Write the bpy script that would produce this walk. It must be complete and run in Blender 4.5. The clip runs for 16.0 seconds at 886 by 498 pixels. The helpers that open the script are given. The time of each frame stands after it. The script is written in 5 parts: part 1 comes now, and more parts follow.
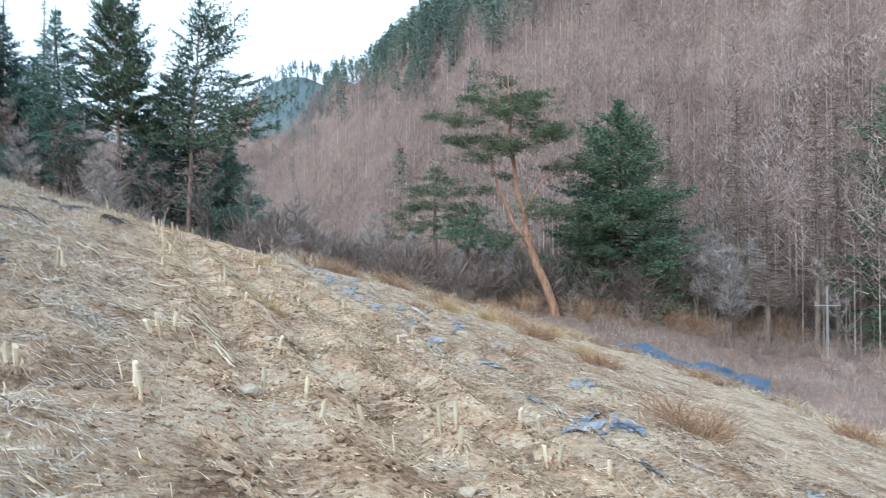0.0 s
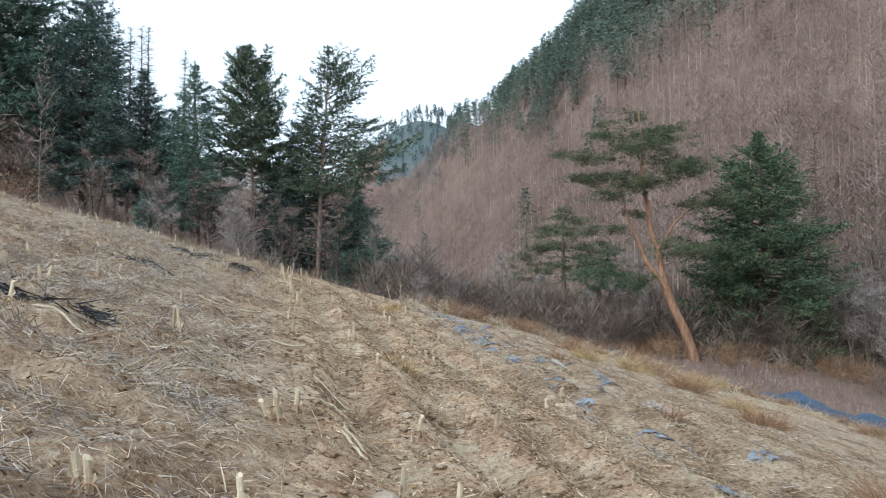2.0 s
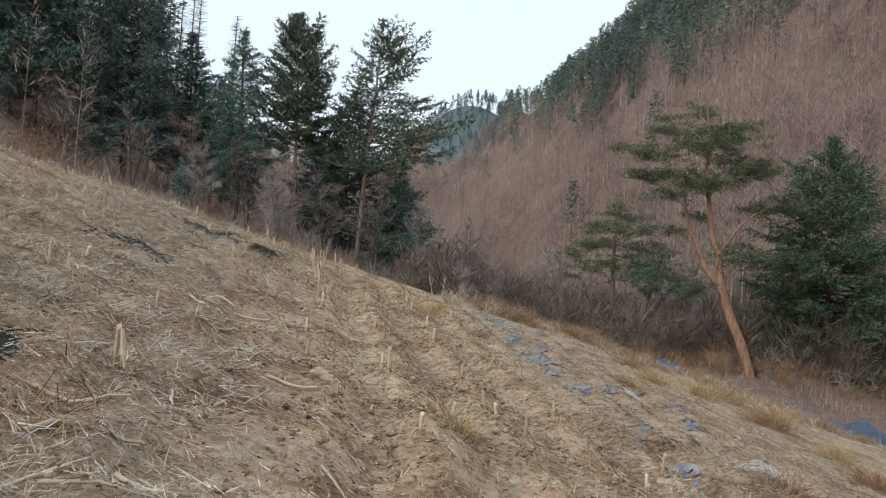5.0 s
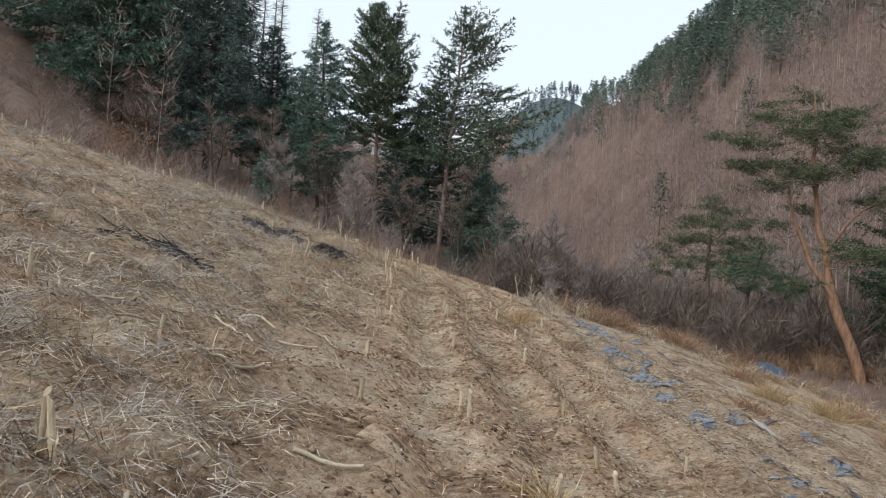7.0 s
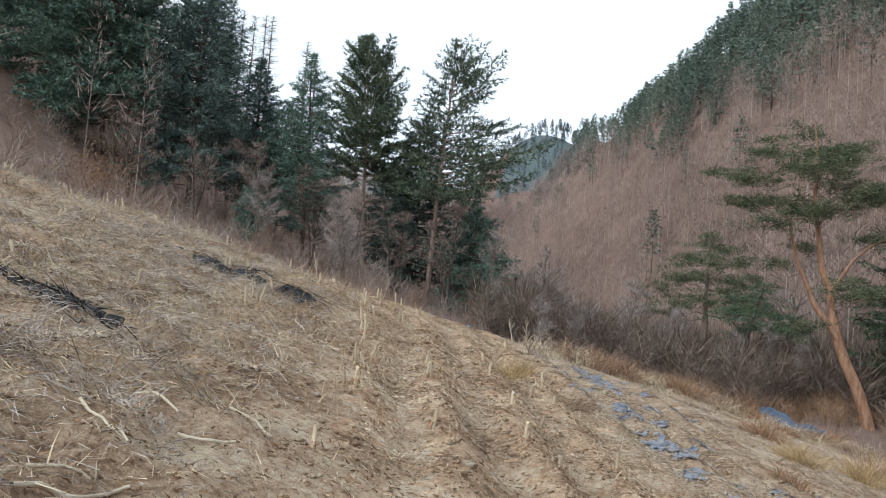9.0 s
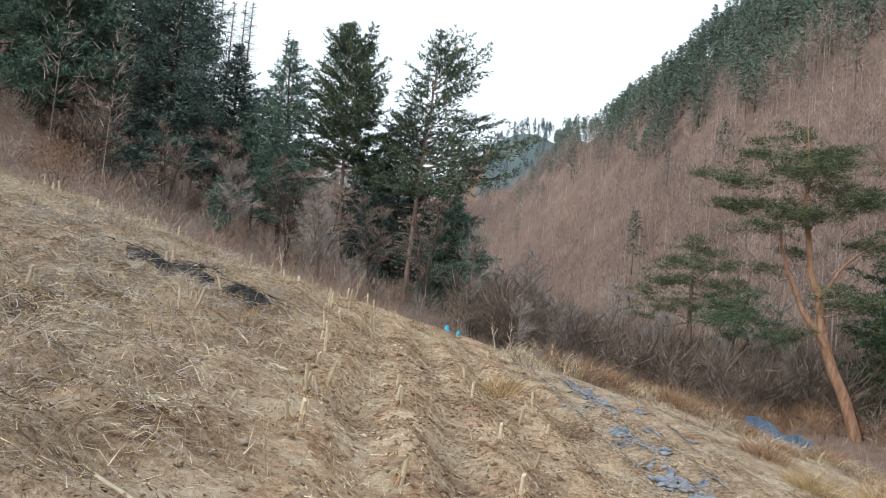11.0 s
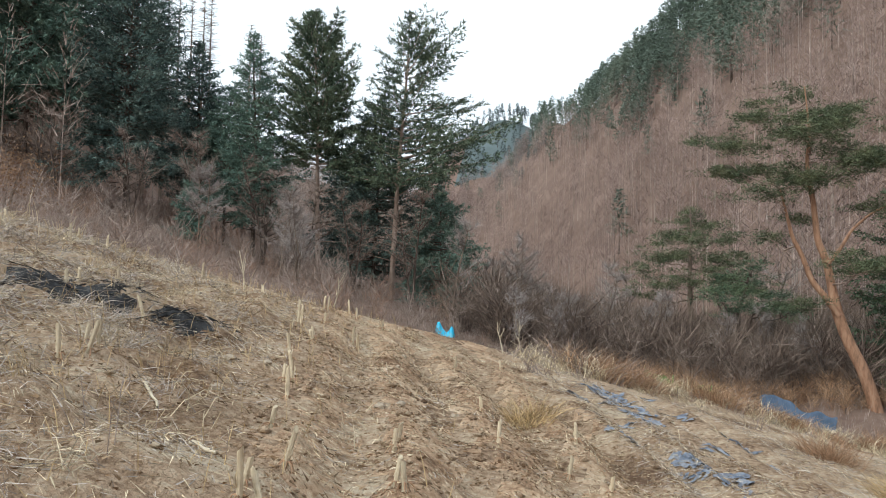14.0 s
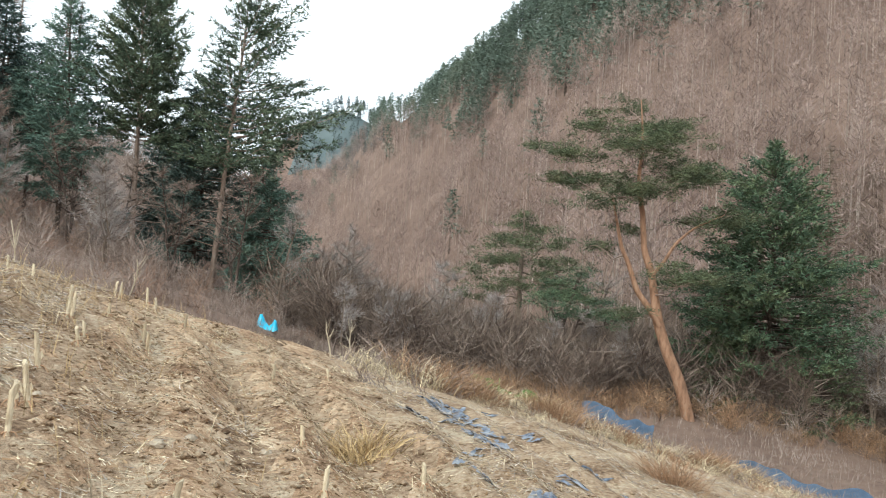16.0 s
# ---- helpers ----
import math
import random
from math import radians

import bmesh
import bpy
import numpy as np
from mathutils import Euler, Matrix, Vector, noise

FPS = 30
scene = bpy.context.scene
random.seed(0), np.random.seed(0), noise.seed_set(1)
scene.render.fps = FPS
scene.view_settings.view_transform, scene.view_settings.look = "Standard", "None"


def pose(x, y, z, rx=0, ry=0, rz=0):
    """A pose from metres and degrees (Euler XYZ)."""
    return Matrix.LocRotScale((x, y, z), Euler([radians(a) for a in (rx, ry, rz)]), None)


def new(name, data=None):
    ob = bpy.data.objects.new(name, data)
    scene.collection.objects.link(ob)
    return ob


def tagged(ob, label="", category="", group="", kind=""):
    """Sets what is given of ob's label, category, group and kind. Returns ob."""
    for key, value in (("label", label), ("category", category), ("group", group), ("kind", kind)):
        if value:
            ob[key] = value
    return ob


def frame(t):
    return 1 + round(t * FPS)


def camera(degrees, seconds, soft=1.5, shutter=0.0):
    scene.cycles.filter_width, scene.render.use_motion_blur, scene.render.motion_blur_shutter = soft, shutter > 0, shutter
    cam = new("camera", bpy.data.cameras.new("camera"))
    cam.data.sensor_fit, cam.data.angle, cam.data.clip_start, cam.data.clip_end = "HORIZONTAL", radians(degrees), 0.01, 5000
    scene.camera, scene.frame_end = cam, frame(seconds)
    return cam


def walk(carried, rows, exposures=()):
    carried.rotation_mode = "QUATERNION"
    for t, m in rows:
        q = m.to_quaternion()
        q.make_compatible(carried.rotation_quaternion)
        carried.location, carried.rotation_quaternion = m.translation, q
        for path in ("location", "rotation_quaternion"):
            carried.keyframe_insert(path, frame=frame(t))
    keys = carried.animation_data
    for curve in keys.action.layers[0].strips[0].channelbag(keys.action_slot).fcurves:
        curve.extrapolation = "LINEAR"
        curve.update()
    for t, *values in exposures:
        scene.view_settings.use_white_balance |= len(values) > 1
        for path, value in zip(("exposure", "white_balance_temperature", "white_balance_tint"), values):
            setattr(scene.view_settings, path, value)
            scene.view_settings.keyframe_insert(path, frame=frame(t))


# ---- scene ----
cam = camera(54.2, 16.0, soft=1.0, shutter=0.2)
METRES, EYE, TILT, LEAN, TURN = 17.0, 1.35, 1.5, 0.0, 0.0
ROWS = [
    (0.0, 0.0, 0.0, 0.0, 0.0, 0.0, -0.0),
    (0.5, -0.0017, 0.0114, 0.0014, 4.33, 1.94, 2.7),
    (1.0, -0.0094, 0.0337, -0.0007, 4.96, 2.18, 1.0),
    (1.5, -0.0191, 0.057, 0.0092, 5.34, 2.12, 0.93),
    (2.0, -0.0222, 0.0858, 0.0095, 8.22, 2.69, 0.48),
    (2.5, -0.0277, 0.1197, 0.0095, 11.23, 2.84, 0.34),
    (3.0, -0.0347, 0.1493, 0.0131, 11.28, 2.69, 1.1),
    (5.5, -0.0785, 0.3071, 0.0338, 11.02, 1.4, -4.5),
    (6.0, -0.0853, 0.3425, 0.0365, 12.99, 1.22, -3.84),
    (6.5, -0.0949, 0.3747, 0.0361, 14.81, 1.2, -4.78),
    (7.0, -0.1045, 0.4052, 0.0407, 16.21, 0.87, -3.83),
    (7.5, -0.1119, 0.4404, 0.0438, 16.63, 0.74, -2.84),
    (8.0, -0.1231, 0.4706, 0.0474, 16.29, 0.69, -3.02),
    (8.5, -0.1273, 0.5043, 0.0506, 16.08, 3.16, -3.42),
    (9.0, -0.1371, 0.5375, 0.049, 15.59, 3.33, -4.02),
    (11.5, -0.1768, 0.6812, 0.0577, 13.35, 3.1, -5.99),
    (12.0, -0.1877, 0.7121, 0.0568, 12.91, 2.83, -7.09),
    (12.5, -0.1984, 0.7427, 0.0585, 12.99, 2.96, -6.2),
    (13.0, -0.2081, 0.7746, 0.0607, 13.09, 2.54, -4.12),
    (13.5, -0.2194, 0.8031, 0.0656, 13.12, 2.39, -2.15),
    (14.0, -0.2245, 0.8322, 0.0663, 13.28, 2.73, -1.12),
    (14.5, -0.2318, 0.8616, 0.0651, 13.05, 2.75, -2.22),
    (15.0, -0.2372, 0.8914, 0.0672, 10.29, 2.84, -4.05),
    (15.5, -0.242, 0.925, 0.0691, 6.07, 3.11, -4.05),
    (16.0, -0.2503, 0.9589, 0.0682, 1.92, 2.88, -4.04),
]
walk(cam, [(t, pose(0, 0, EYE, TILT, LEAN, TURN) @ pose(METRES * x, METRES * y, METRES * z, 90 + pitch, roll, yaw)) for t, x, y, z, yaw, pitch, roll in ROWS],
     [(0.0, 0.92, 5150, -1), (1.0, 0.70, 5380, 0), (2.0, 0.47, 5620, 1), (3.0, 0.16, 5800, 3), (5.5, 0.10, 6050, 4), (6.5, 0.10, 6050, 5), (7.5, 0.02, 6020, 4), (9.0, 0.34, 5900, 4), (12.0, 0.48, 6150, 3), (14.5, 0.43, 6100, 3), (15.3, 0.56, 6060, 1), (16.0, 0.78, 6180, 0)])

# ---- world and light ----
world = bpy.data.worlds.new("World")
scene.world = world
world.use_nodes = True
wn = world.node_tree.nodes
wl = world.node_tree.links
wn.clear()
w_out = wn.new("ShaderNodeOutputWorld")
w_bg = wn.new("ShaderNodeBackground")
w_sky = wn.new("ShaderNodeTexSky")
w_sky.sky_type = "NISHITA"
w_sky.sun_disc = False
w_sky.sun_elevation = radians(34)
w_sky.sun_rotation = radians(215)
w_sky.air_density = 1.0
w_sky.dust_density = 4.0
w_mix = wn.new("ShaderNodeMix")
w_mix.data_type = "RGBA"
w_mix.inputs["Factor"].default_value = 0.8
w_mix.inputs["B"].default_value = (10.6, 11.0, 11.6, 1)      # thin even cloud
wl.new(w_sky.outputs["Color"], w_mix.inputs["A"])
wl.new(w_mix.outputs["Result"], w_bg.inputs["Color"])
w_bg.inputs["Strength"].default_value = 0.1
wl.new(w_bg.outputs["Background"], w_out.inputs["Surface"])
sun_data = bpy.data.lights.new("sun", "SUN")
sun_data.energy = 1.3
sun_data.angle = radians(14)
sun_data.color = (1.0, 0.95, 0.88)
sun = new("sun", sun_data)
sun.rotation_euler = Euler((radians(56), 0, radians(-35)))

# ---- materials ----


def material(name, stops, scale=3.0, rough=0.85, bump=0.0, fine=0.0, island=0.0, spec=0.25, stretch=None, metal=0.0, coarse=None, obj_rand=0.0):
    """Noise-driven surface: stops of (position, colour); a second coarse noise; random value per island or object."""
    m = bpy.data.materials.new(name)
    m.use_nodes = True
    n, l = m.node_tree.nodes, m.node_tree.links
    bsdf = n["Principled BSDF"]
    bsdf.inputs["Roughness"].default_value = rough
    bsdf.inputs["Specular IOR Level"].default_value = spec
    bsdf.inputs["Metallic"].default_value = metal
    co = n.new("ShaderNodeTexCoord")
    src = co.outputs["Object"]
    if stretch:
        mp = n.new("ShaderNodeMapping")
        mp.inputs["Scale"].default_value = stretch
        l.new(src, mp.inputs["Vector"])
        src = mp.outputs["Vector"]
    tx = n.new("ShaderNodeTexNoise")
    tx.inputs["Scale"].default_value = scale
    tx.inputs["Detail"].default_value = 8
    tx.inputs["Roughness"].default_value = 0.65
    l.new(src, tx.inputs["Vector"])
    fac = tx.outputs["Fac"]
    if coarse:
        t2 = n.new("ShaderNodeTexNoise")
        t2.inputs["Scale"].default_value = coarse
        t2.inputs["Detail"].default_value = 4
        l.new(src, t2.inputs["Vector"])
        mx = n.new("ShaderNodeMath")
        mx.operation = "ADD"
        l.new(fac, mx.inputs[0])
        l.new(t2.outputs["Fac"], mx.inputs[1])
        hf = n.new("ShaderNodeMath")
        hf.operation = "MULTIPLY"
        hf.inputs[1].default_value = 0.5
        l.new(mx.outputs[0], hf.inputs[0])
        fac = hf.outputs[0]
    ramp = n.new("ShaderNodeValToRGB")
    el = ramp.color_ramp.elements
    while len(el) < len(stops):
        el.new(0.5)
    for e, (p, c) in zip(el, stops):
        e.position = p
        e.color = (*c, 1)
    l.new(fac, ramp.inputs["Fac"])
    col = ramp.outputs["Color"]
    if island or obj_rand:
        if island:
            r_out = n.new("ShaderNodeNewGeometry").outputs["Random Per Island"]
        else:
            r_out = n.new("ShaderNodeObjectInfo").outputs["Random"]
        mr = n.new("ShaderNodeMapRange")
        amp = island or obj_rand
        mr.inputs["To Min"].default_value = 1 - amp
        mr.inputs["To Max"].default_value = 1 + amp
        l.new(r_out, mr.inputs["Value"])
        hs = n.new("ShaderNodeHueSaturation")
        l.new(mr.outputs["Result"], hs.inputs["Value"])
        l.new(col, hs.inputs["Color"])
        col = hs.outputs["Color"]
    l.new(col, bsdf.inputs["Base Color"])
    if bump:
        bt = n.new("ShaderNodeTexNoise")
        bt.inputs["Scale"].default_value = fine or scale * 4
        bt.inputs["Detail"].default_value = 6
        l.new(src, bt.inputs["Vector"])
        bp = n.new("ShaderNodeBump")
        bp.inputs["Strength"].default_value = bump
        bp.inputs["Distance"].default_value = 0.05
        l.new(bt.outputs["Fac"], bp.inputs["Height"])
        l.new(bp.outputs["Normal"], bsdf.inputs["Normal"])
    return m


M_GROUND = material("dry_field_soil", [(0.38, (0.142, 0.088, 0.057)), (0.46, (0.310, 0.213, 0.139)), (0.53, (0.435, 0.318, 0.218)), (0.62, (0.550, 0.452, 0.332))], 13.0, 0.95, 1.0, 45.0, spec=0.1, coarse=1.1)
M_LITTER = material("leaf_litter", [(0.3, (0.112, 0.074, 0.059)), (0.5, (0.194, 0.133, 0.106)), (0.7, (0.275, 0.197, 0.160))], 1.5, 0.95, 0.6, 8.0, spec=0.1, coarse=0.1)
M_TRACK = material("bare_track_soil", [(0.38, (0.200, 0.122, 0.076)), (0.46, (0.405, 0.265, 0.168)), (0.53, (0.550, 0.385, 0.254)), (0.62, (0.690, 0.545, 0.392))], 15.0, 0.95, 1.0, 55.0, spec=0.1, coarse=1.6)
M_STRAW = material("straw", [(0.3, (0.400, 0.319, 0.211)), (0.55, (0.558, 0.468, 0.333)), (0.75, (0.674, 0.607, 0.477))], 0.9, 0.8, island=0.6, spec=0.2)
M_RUST = material("withered_leaf", [(0.3, (0.177, 0.090, 0.048)), (0.6, (0.286, 0.180, 0.109)), (0.8, (0.340, 0.253, 0.157))], 2.0, 0.8, island=0.3)
# dark brown for dead weeds and for scraps that imitate shadow gaps
M_LEAF_GAPSHADE = material("leaf_scrap_and_gap_shade", [(0.3, (0.130, 0.074, 0.041)), (0.55, (0.266, 0.178, 0.106)), (0.8, (0.405, 0.324, 0.219))], 0.9, 0.85, island=0.5, spec=0.15)
M_FENCE = material("grey_mesh", [(0.3, (0.10, 0.12, 0.14)), (0.7, (0.18, 0.21, 0.24))], 3.0, 0.6)
M_STRAW_GREY = material("weathered_straw", [(0.3, (0.298, 0.254, 0.224)), (0.55, (0.446, 0.392, 0.347)), (0.75, (0.585, 0.530, 0.482))], 0.9, 0.85, island=0.6, spec=0.15)
M_GRASS = material("dry_grass", [(0.3, (0.36, 0.25, 0.13)), (0.6, (0.52, 0.39, 0.22)), (0.8, (0.60, 0.49, 0.31))], 1.2, 0.8, island=0.5, spec=0.2)
M_GRASS_RED = material("russet_grass", [(0.3, (0.253, 0.142, 0.083)), (0.6, (0.379, 0.248, 0.157)), (0.8, (0.469, 0.336, 0.230))], 1.2, 0.8, island=0.5, spec=0.2)
M_STUB = material("corn_stub", [(0.3, (0.42, 0.33, 0.22)), (0.55, (0.60, 0.51, 0.37)), (0.8, (0.72, 0.64, 0.50))], 9.0, 0.75, 0.3, 40, obj_rand=0.25, stretch=(3, 3, 0.6))
M_BARK_RED = material("red_pine_bark", [(0.3, (0.15, 0.09, 0.06)), (0.5, (0.34, 0.195, 0.125)), (0.75, (0.46, 0.30, 0.205))], 2.2, 0.9, 0.8, 9.0, stretch=(2, 2, 0.5))
M_BARK = material("grey_bark", [(0.3, (0.10, 0.075, 0.06)), (0.55, (0.22, 0.17, 0.135)), (0.8, (0.34, 0.28, 0.23))], 3.0, 0.95, 0.8, 12.0, stretch=(2, 2, 0.4))
M_BARK_DARK = material("dark_bark", [(0.3, (0.05, 0.04, 0.033)), (0.6, (0.12, 0.09, 0.075)), (0.8, (0.18, 0.14, 0.12))], 3.0, 0.95, 0.6, 12.0, stretch=(2, 2, 0.4))
M_PINE = material("pine_needles", [(0.35, (0.050, 0.070, 0.042)), (0.5, (0.10, 0.122, 0.068)), (0.65, (0.165, 0.175, 0.095))], 0.9, 0.75, island=0.45, spec=0.2)
M_BARK_TAN = material("tan_pine_bark", [(0.3, (0.151, 0.108, 0.089)), (0.5, (0.283, 0.212, 0.172)), (0.75, (0.396, 0.316, 0.265))], 2.2, 0.9, 0.8, 9.0, stretch=(2.300, 2.300, 0.600))
M_FIR = material("fir_needles", [(0.35, (0.046, 0.076, 0.072)), (0.5, (0.100, 0.148, 0.134)), (0.65, (0.177, 0.225, 0.189))], 0.8, 0.75, island=0.45, spec=0.2)
M_PINE_BLUE = material("grey_green_pine_needles", [(0.35, (0.052, 0.078, 0.056)), (0.5, (0.102, 0.138, 0.092)), (0.65, (0.175, 0.205, 0.128))], 0.7, 0.75, island=0.45, spec=0.2)
M_FIR_GREEN = material("green_fir_needles", [(0.35, (0.048, 0.080, 0.054)), (0.5, (0.092, 0.140, 0.086)), (0.65, (0.170, 0.205, 0.110))], 0.5, 0.75, island=0.45, spec=0.2)
M_SPRUCE = material("spruce_needles", [(0.3, (0.074, 0.128, 0.109)), (0.55, (0.137, 0.207, 0.165)), (0.8, (0.245, 0.299, 0.204))], 0.5, 0.75, island=0.4, spec=0.2)
M_LARCH = material("bare_larch_twigs", [(0.40, (0.165, 0.122, 0.110)), (0.5, (0.290, 0.218, 0.194)), (0.60, (0.430, 0.340, 0.302))], 0.16, 0.95, island=0.35, spec=0.1, coarse=0.02)
M_LARCH_TRUNK = material("larch_trunk", [(0.35, (0.22, 0.165, 0.135)), (0.5, (0.37, 0.30, 0.26)), (0.65, (0.53, 0.46, 0.41))], 0.2, 0.95, island=0.45, spec=0.1)
# bluish grey of distance haze mixed into the base colour
M_HAZEPINE = material("haze_tinted_pine", [(0.35, (0.098, 0.125, 0.128)), (0.65, (0.142, 0.170, 0.172))], 0.03, 0.9, island=0.2, spec=0.1)
# needles paled to grey-green so the colour carries the ridge's haze
M_FARPINE = material("haze_lightened_needles", [(0.3, (0.105, 0.140, 0.118)), (0.55, (0.150, 0.188, 0.152)), (0.8, (0.205, 0.230, 0.180))], 0.02, 0.9, island=0.3, spec=0.1)
M_BRUSH = material("bare_brush", [(0.35, (0.184, 0.142, 0.123)), (0.5, (0.299, 0.237, 0.204)), (0.65, (0.414, 0.344, 0.303))], 0.08, 0.95, island=0.35, spec=0.1)
M_BRUSH_RED = material("russet_brush", [(0.35, (0.227, 0.145, 0.109)), (0.5, (0.320, 0.212, 0.160)), (0.65, (0.413, 0.301, 0.229))], 0.08, 0.95, island=0.35, spec=0.1)
M_BRUSH_DARK = material("dark_thicket", [(0.35, (0.105, 0.080, 0.068)), (0.5, (0.190, 0.146, 0.122)), (0.65, (0.290, 0.232, 0.196))], 0.3, 0.95, island=0.4, spec=0.1)
M_FILM = material("mulch_film", [(0.36, (0.022, 0.025, 0.032)), (0.46, (0.12, 0.145, 0.20)), (0.66, (0.33, 0.345, 0.38))], 4.0, 0.4, 0.8, 18.0, spec=0.5)
M_GREYTWIG = material("pale_grey_twigs", [(0.35, (0.27, 0.235, 0.22)), (0.65, (0.43, 0.39, 0.37))], 0.3, 0.95, island=0.3, spec=0.1)
M_TWINE = material("pale_twine", [(0.3, (0.48, 0.46, 0.44)), (0.7, (0.68, 0.66, 0.64))], 6.0, 0.7)
M_NET = material("blue_net", [(0.3, (0.08, 0.13, 0.21)), (0.6, (0.13, 0.19, 0.29)), (0.8, (0.22, 0.28, 0.38))], 2.5, 0.6, 0.5, 30.0)
M_CYAN = material("blue_plastic", [(0.3, (0.02, 0.38, 0.62)), (0.7, (0.04, 0.52, 0.76))], 3.0, 0.4, spec=0.5)
M_GREEN = material("green_plastic", [(0.3, (0.16, 0.42, 0.12)), (0.7, (0.28, 0.58, 0.20))], 3.0, 0.5)
M_GREEN_NET = material("green_net", [(0.3, (0.10, 0.22, 0.06)), (0.7, (0.17, 0.32, 0.10))], 3.0, 0.6, 0.4, 30)
M_CONCRETE = material("pole_concrete", [(0.3, (0.204, 0.192, 0.180)), (0.7, (0.300, 0.288, 0.270))], 3.0, 0.9, 0.3)
M_METAL = material("galvanised_steel", [(0.3, (0.30, 0.31, 0.33)), (0.7, (0.45, 0.46, 0.48))], 6.0, 0.5, metal=0.7)
M_ASH = material("burnt_ash", [(0.3, (0.012, 0.012, 0.013)), (0.55, (0.04, 0.04, 0.042)), (0.8, (0.16, 0.15, 0.14))], 7.0, 0.9, 0.8, 30)
M_STICK = material("pale_stick", [(0.3, (0.36, 0.29, 0.20)), (0.6, (0.56, 0.49, 0.38)), (0.8, (0.68, 0.62, 0.52))], 4.0, 0.8, 0.3, 30, obj_rand=0.2)
M_STONE = material("field_stone", [(0.3, (0.28, 0.22, 0.16)), (0.6, (0.42, 0.35, 0.27)), (0.8, (0.55, 0.50, 0.42))], 8.0, 0.9, 0.6, 30, obj_rand=0.2)

# ---- terrain ----
EDGE = [(-60, 6), (-30, 20), (-17.5, 25.2), (-14, 27.0), (-10, 29.4), (-7.5, 32.0), (-5.5, 34.6), (-3.0, 37), (0.5, 39.5), (4.5, 41.5), (8.9, 39.6), (12.6, 33), (16, 24), (20, 8), (24, -30), (26, -90)]
EX = np.array([p[0] for p in EDGE], float)
EY = np.array([p[1] for p in EDGE], float)
AZ = np.array([-180, -120, -60, -44, -36, -30, -22, -14, -11, -8.8, -7.4, -5, -1, 1.8, 6, 12, 20, 40, 80, 120, 180], float)
FOOT = np.array([90, 80, 62, 62, 70, 110, 180, 260, 310, 270, 240, 185, 130, 114, 100, 92, 80, 66, 60, 70, 90], float)
RIDGE = np.array([250, 250, 250, 260, 300, 420, 560, 600, 590, 540, 490, 440, 370, 330, 300, 285, 265, 225, 210, 240, 250], float)
ELEV = np.array([12, 18, 24, 21, 17, 11, 8.0, 6.6, 7.4, 10.1, 12.0, 12.9, 16.2, 18.6, 22.0, 26.5, 30, 31, 28, 20, 12], float)
HUB = (-2.0, 8.0, 2.2)
RUT = np.array([-0.315, 0.949])            # the way the crop rows run


def beyond_edge(x, y):
    """Distance outside the field's rim, negative inside it."""
    best = np.full(np.shape(x), 1e9)
    side = np.zeros(np.shape(x))
    for i in range(len(EX) - 1):
        ax, ay, bx, by = EX[i], EY[i], EX[i + 1], EY[i + 1]
        dx, dy = bx - ax, by - ay
        k = np.clip(((x - ax) * dx + (y - ay) * dy) / (dx * dx + dy * dy), 0, 1)
        d = np.hypot(x - ax - k * dx, y - ay - k * dy)
        s = np.where(dx * (y - ay) - dy * (x - ax) > 0, 1.0, -1.0)
        near = d < best
        best = np.where(near, d, best)
        side = np.where(near, s, side)
    return best * side


def wave(x, y, fx, fy, p):
    return np.sin(x * fx + y * fy + p)


def lumps(x, y):
    """Uneven ground at several sizes."""
    z = 0.05 * wave(x, y, 0.9, 0.5, 1.0) * wave(x, y, -0.4, 0.8, 0.3)
    z = z + 0.034 * wave(x, y, 2.7, 1.1, 2.0) * wave(x, y, -1.3, 2.5, 0.9)
    z = z + 0.020 * wave(x, y, 6.1, 3.7, 0.4) * wave(x, y, -3.9, 6.7, 2.2)
    z = z + 0.012 * wave(x, y, 15.0, 8.0, 1.1) * wave(x, y, -9.0, 16.0, 0.5)
    return z


def smooth(k):
    k = np.clip(k, 0, 1)
    return k * k * (3 - 2 * k)


def furrow(x, y):
    """Ridge and furrow of the crop rows, 1 on the crests."""
    across = x * RUT[1] - y * RUT[0]
    return np.sin((across + 0.06 * wave(x, y, 0.7, 1.6, 0.4)) * 2 * math.pi / 0.95)


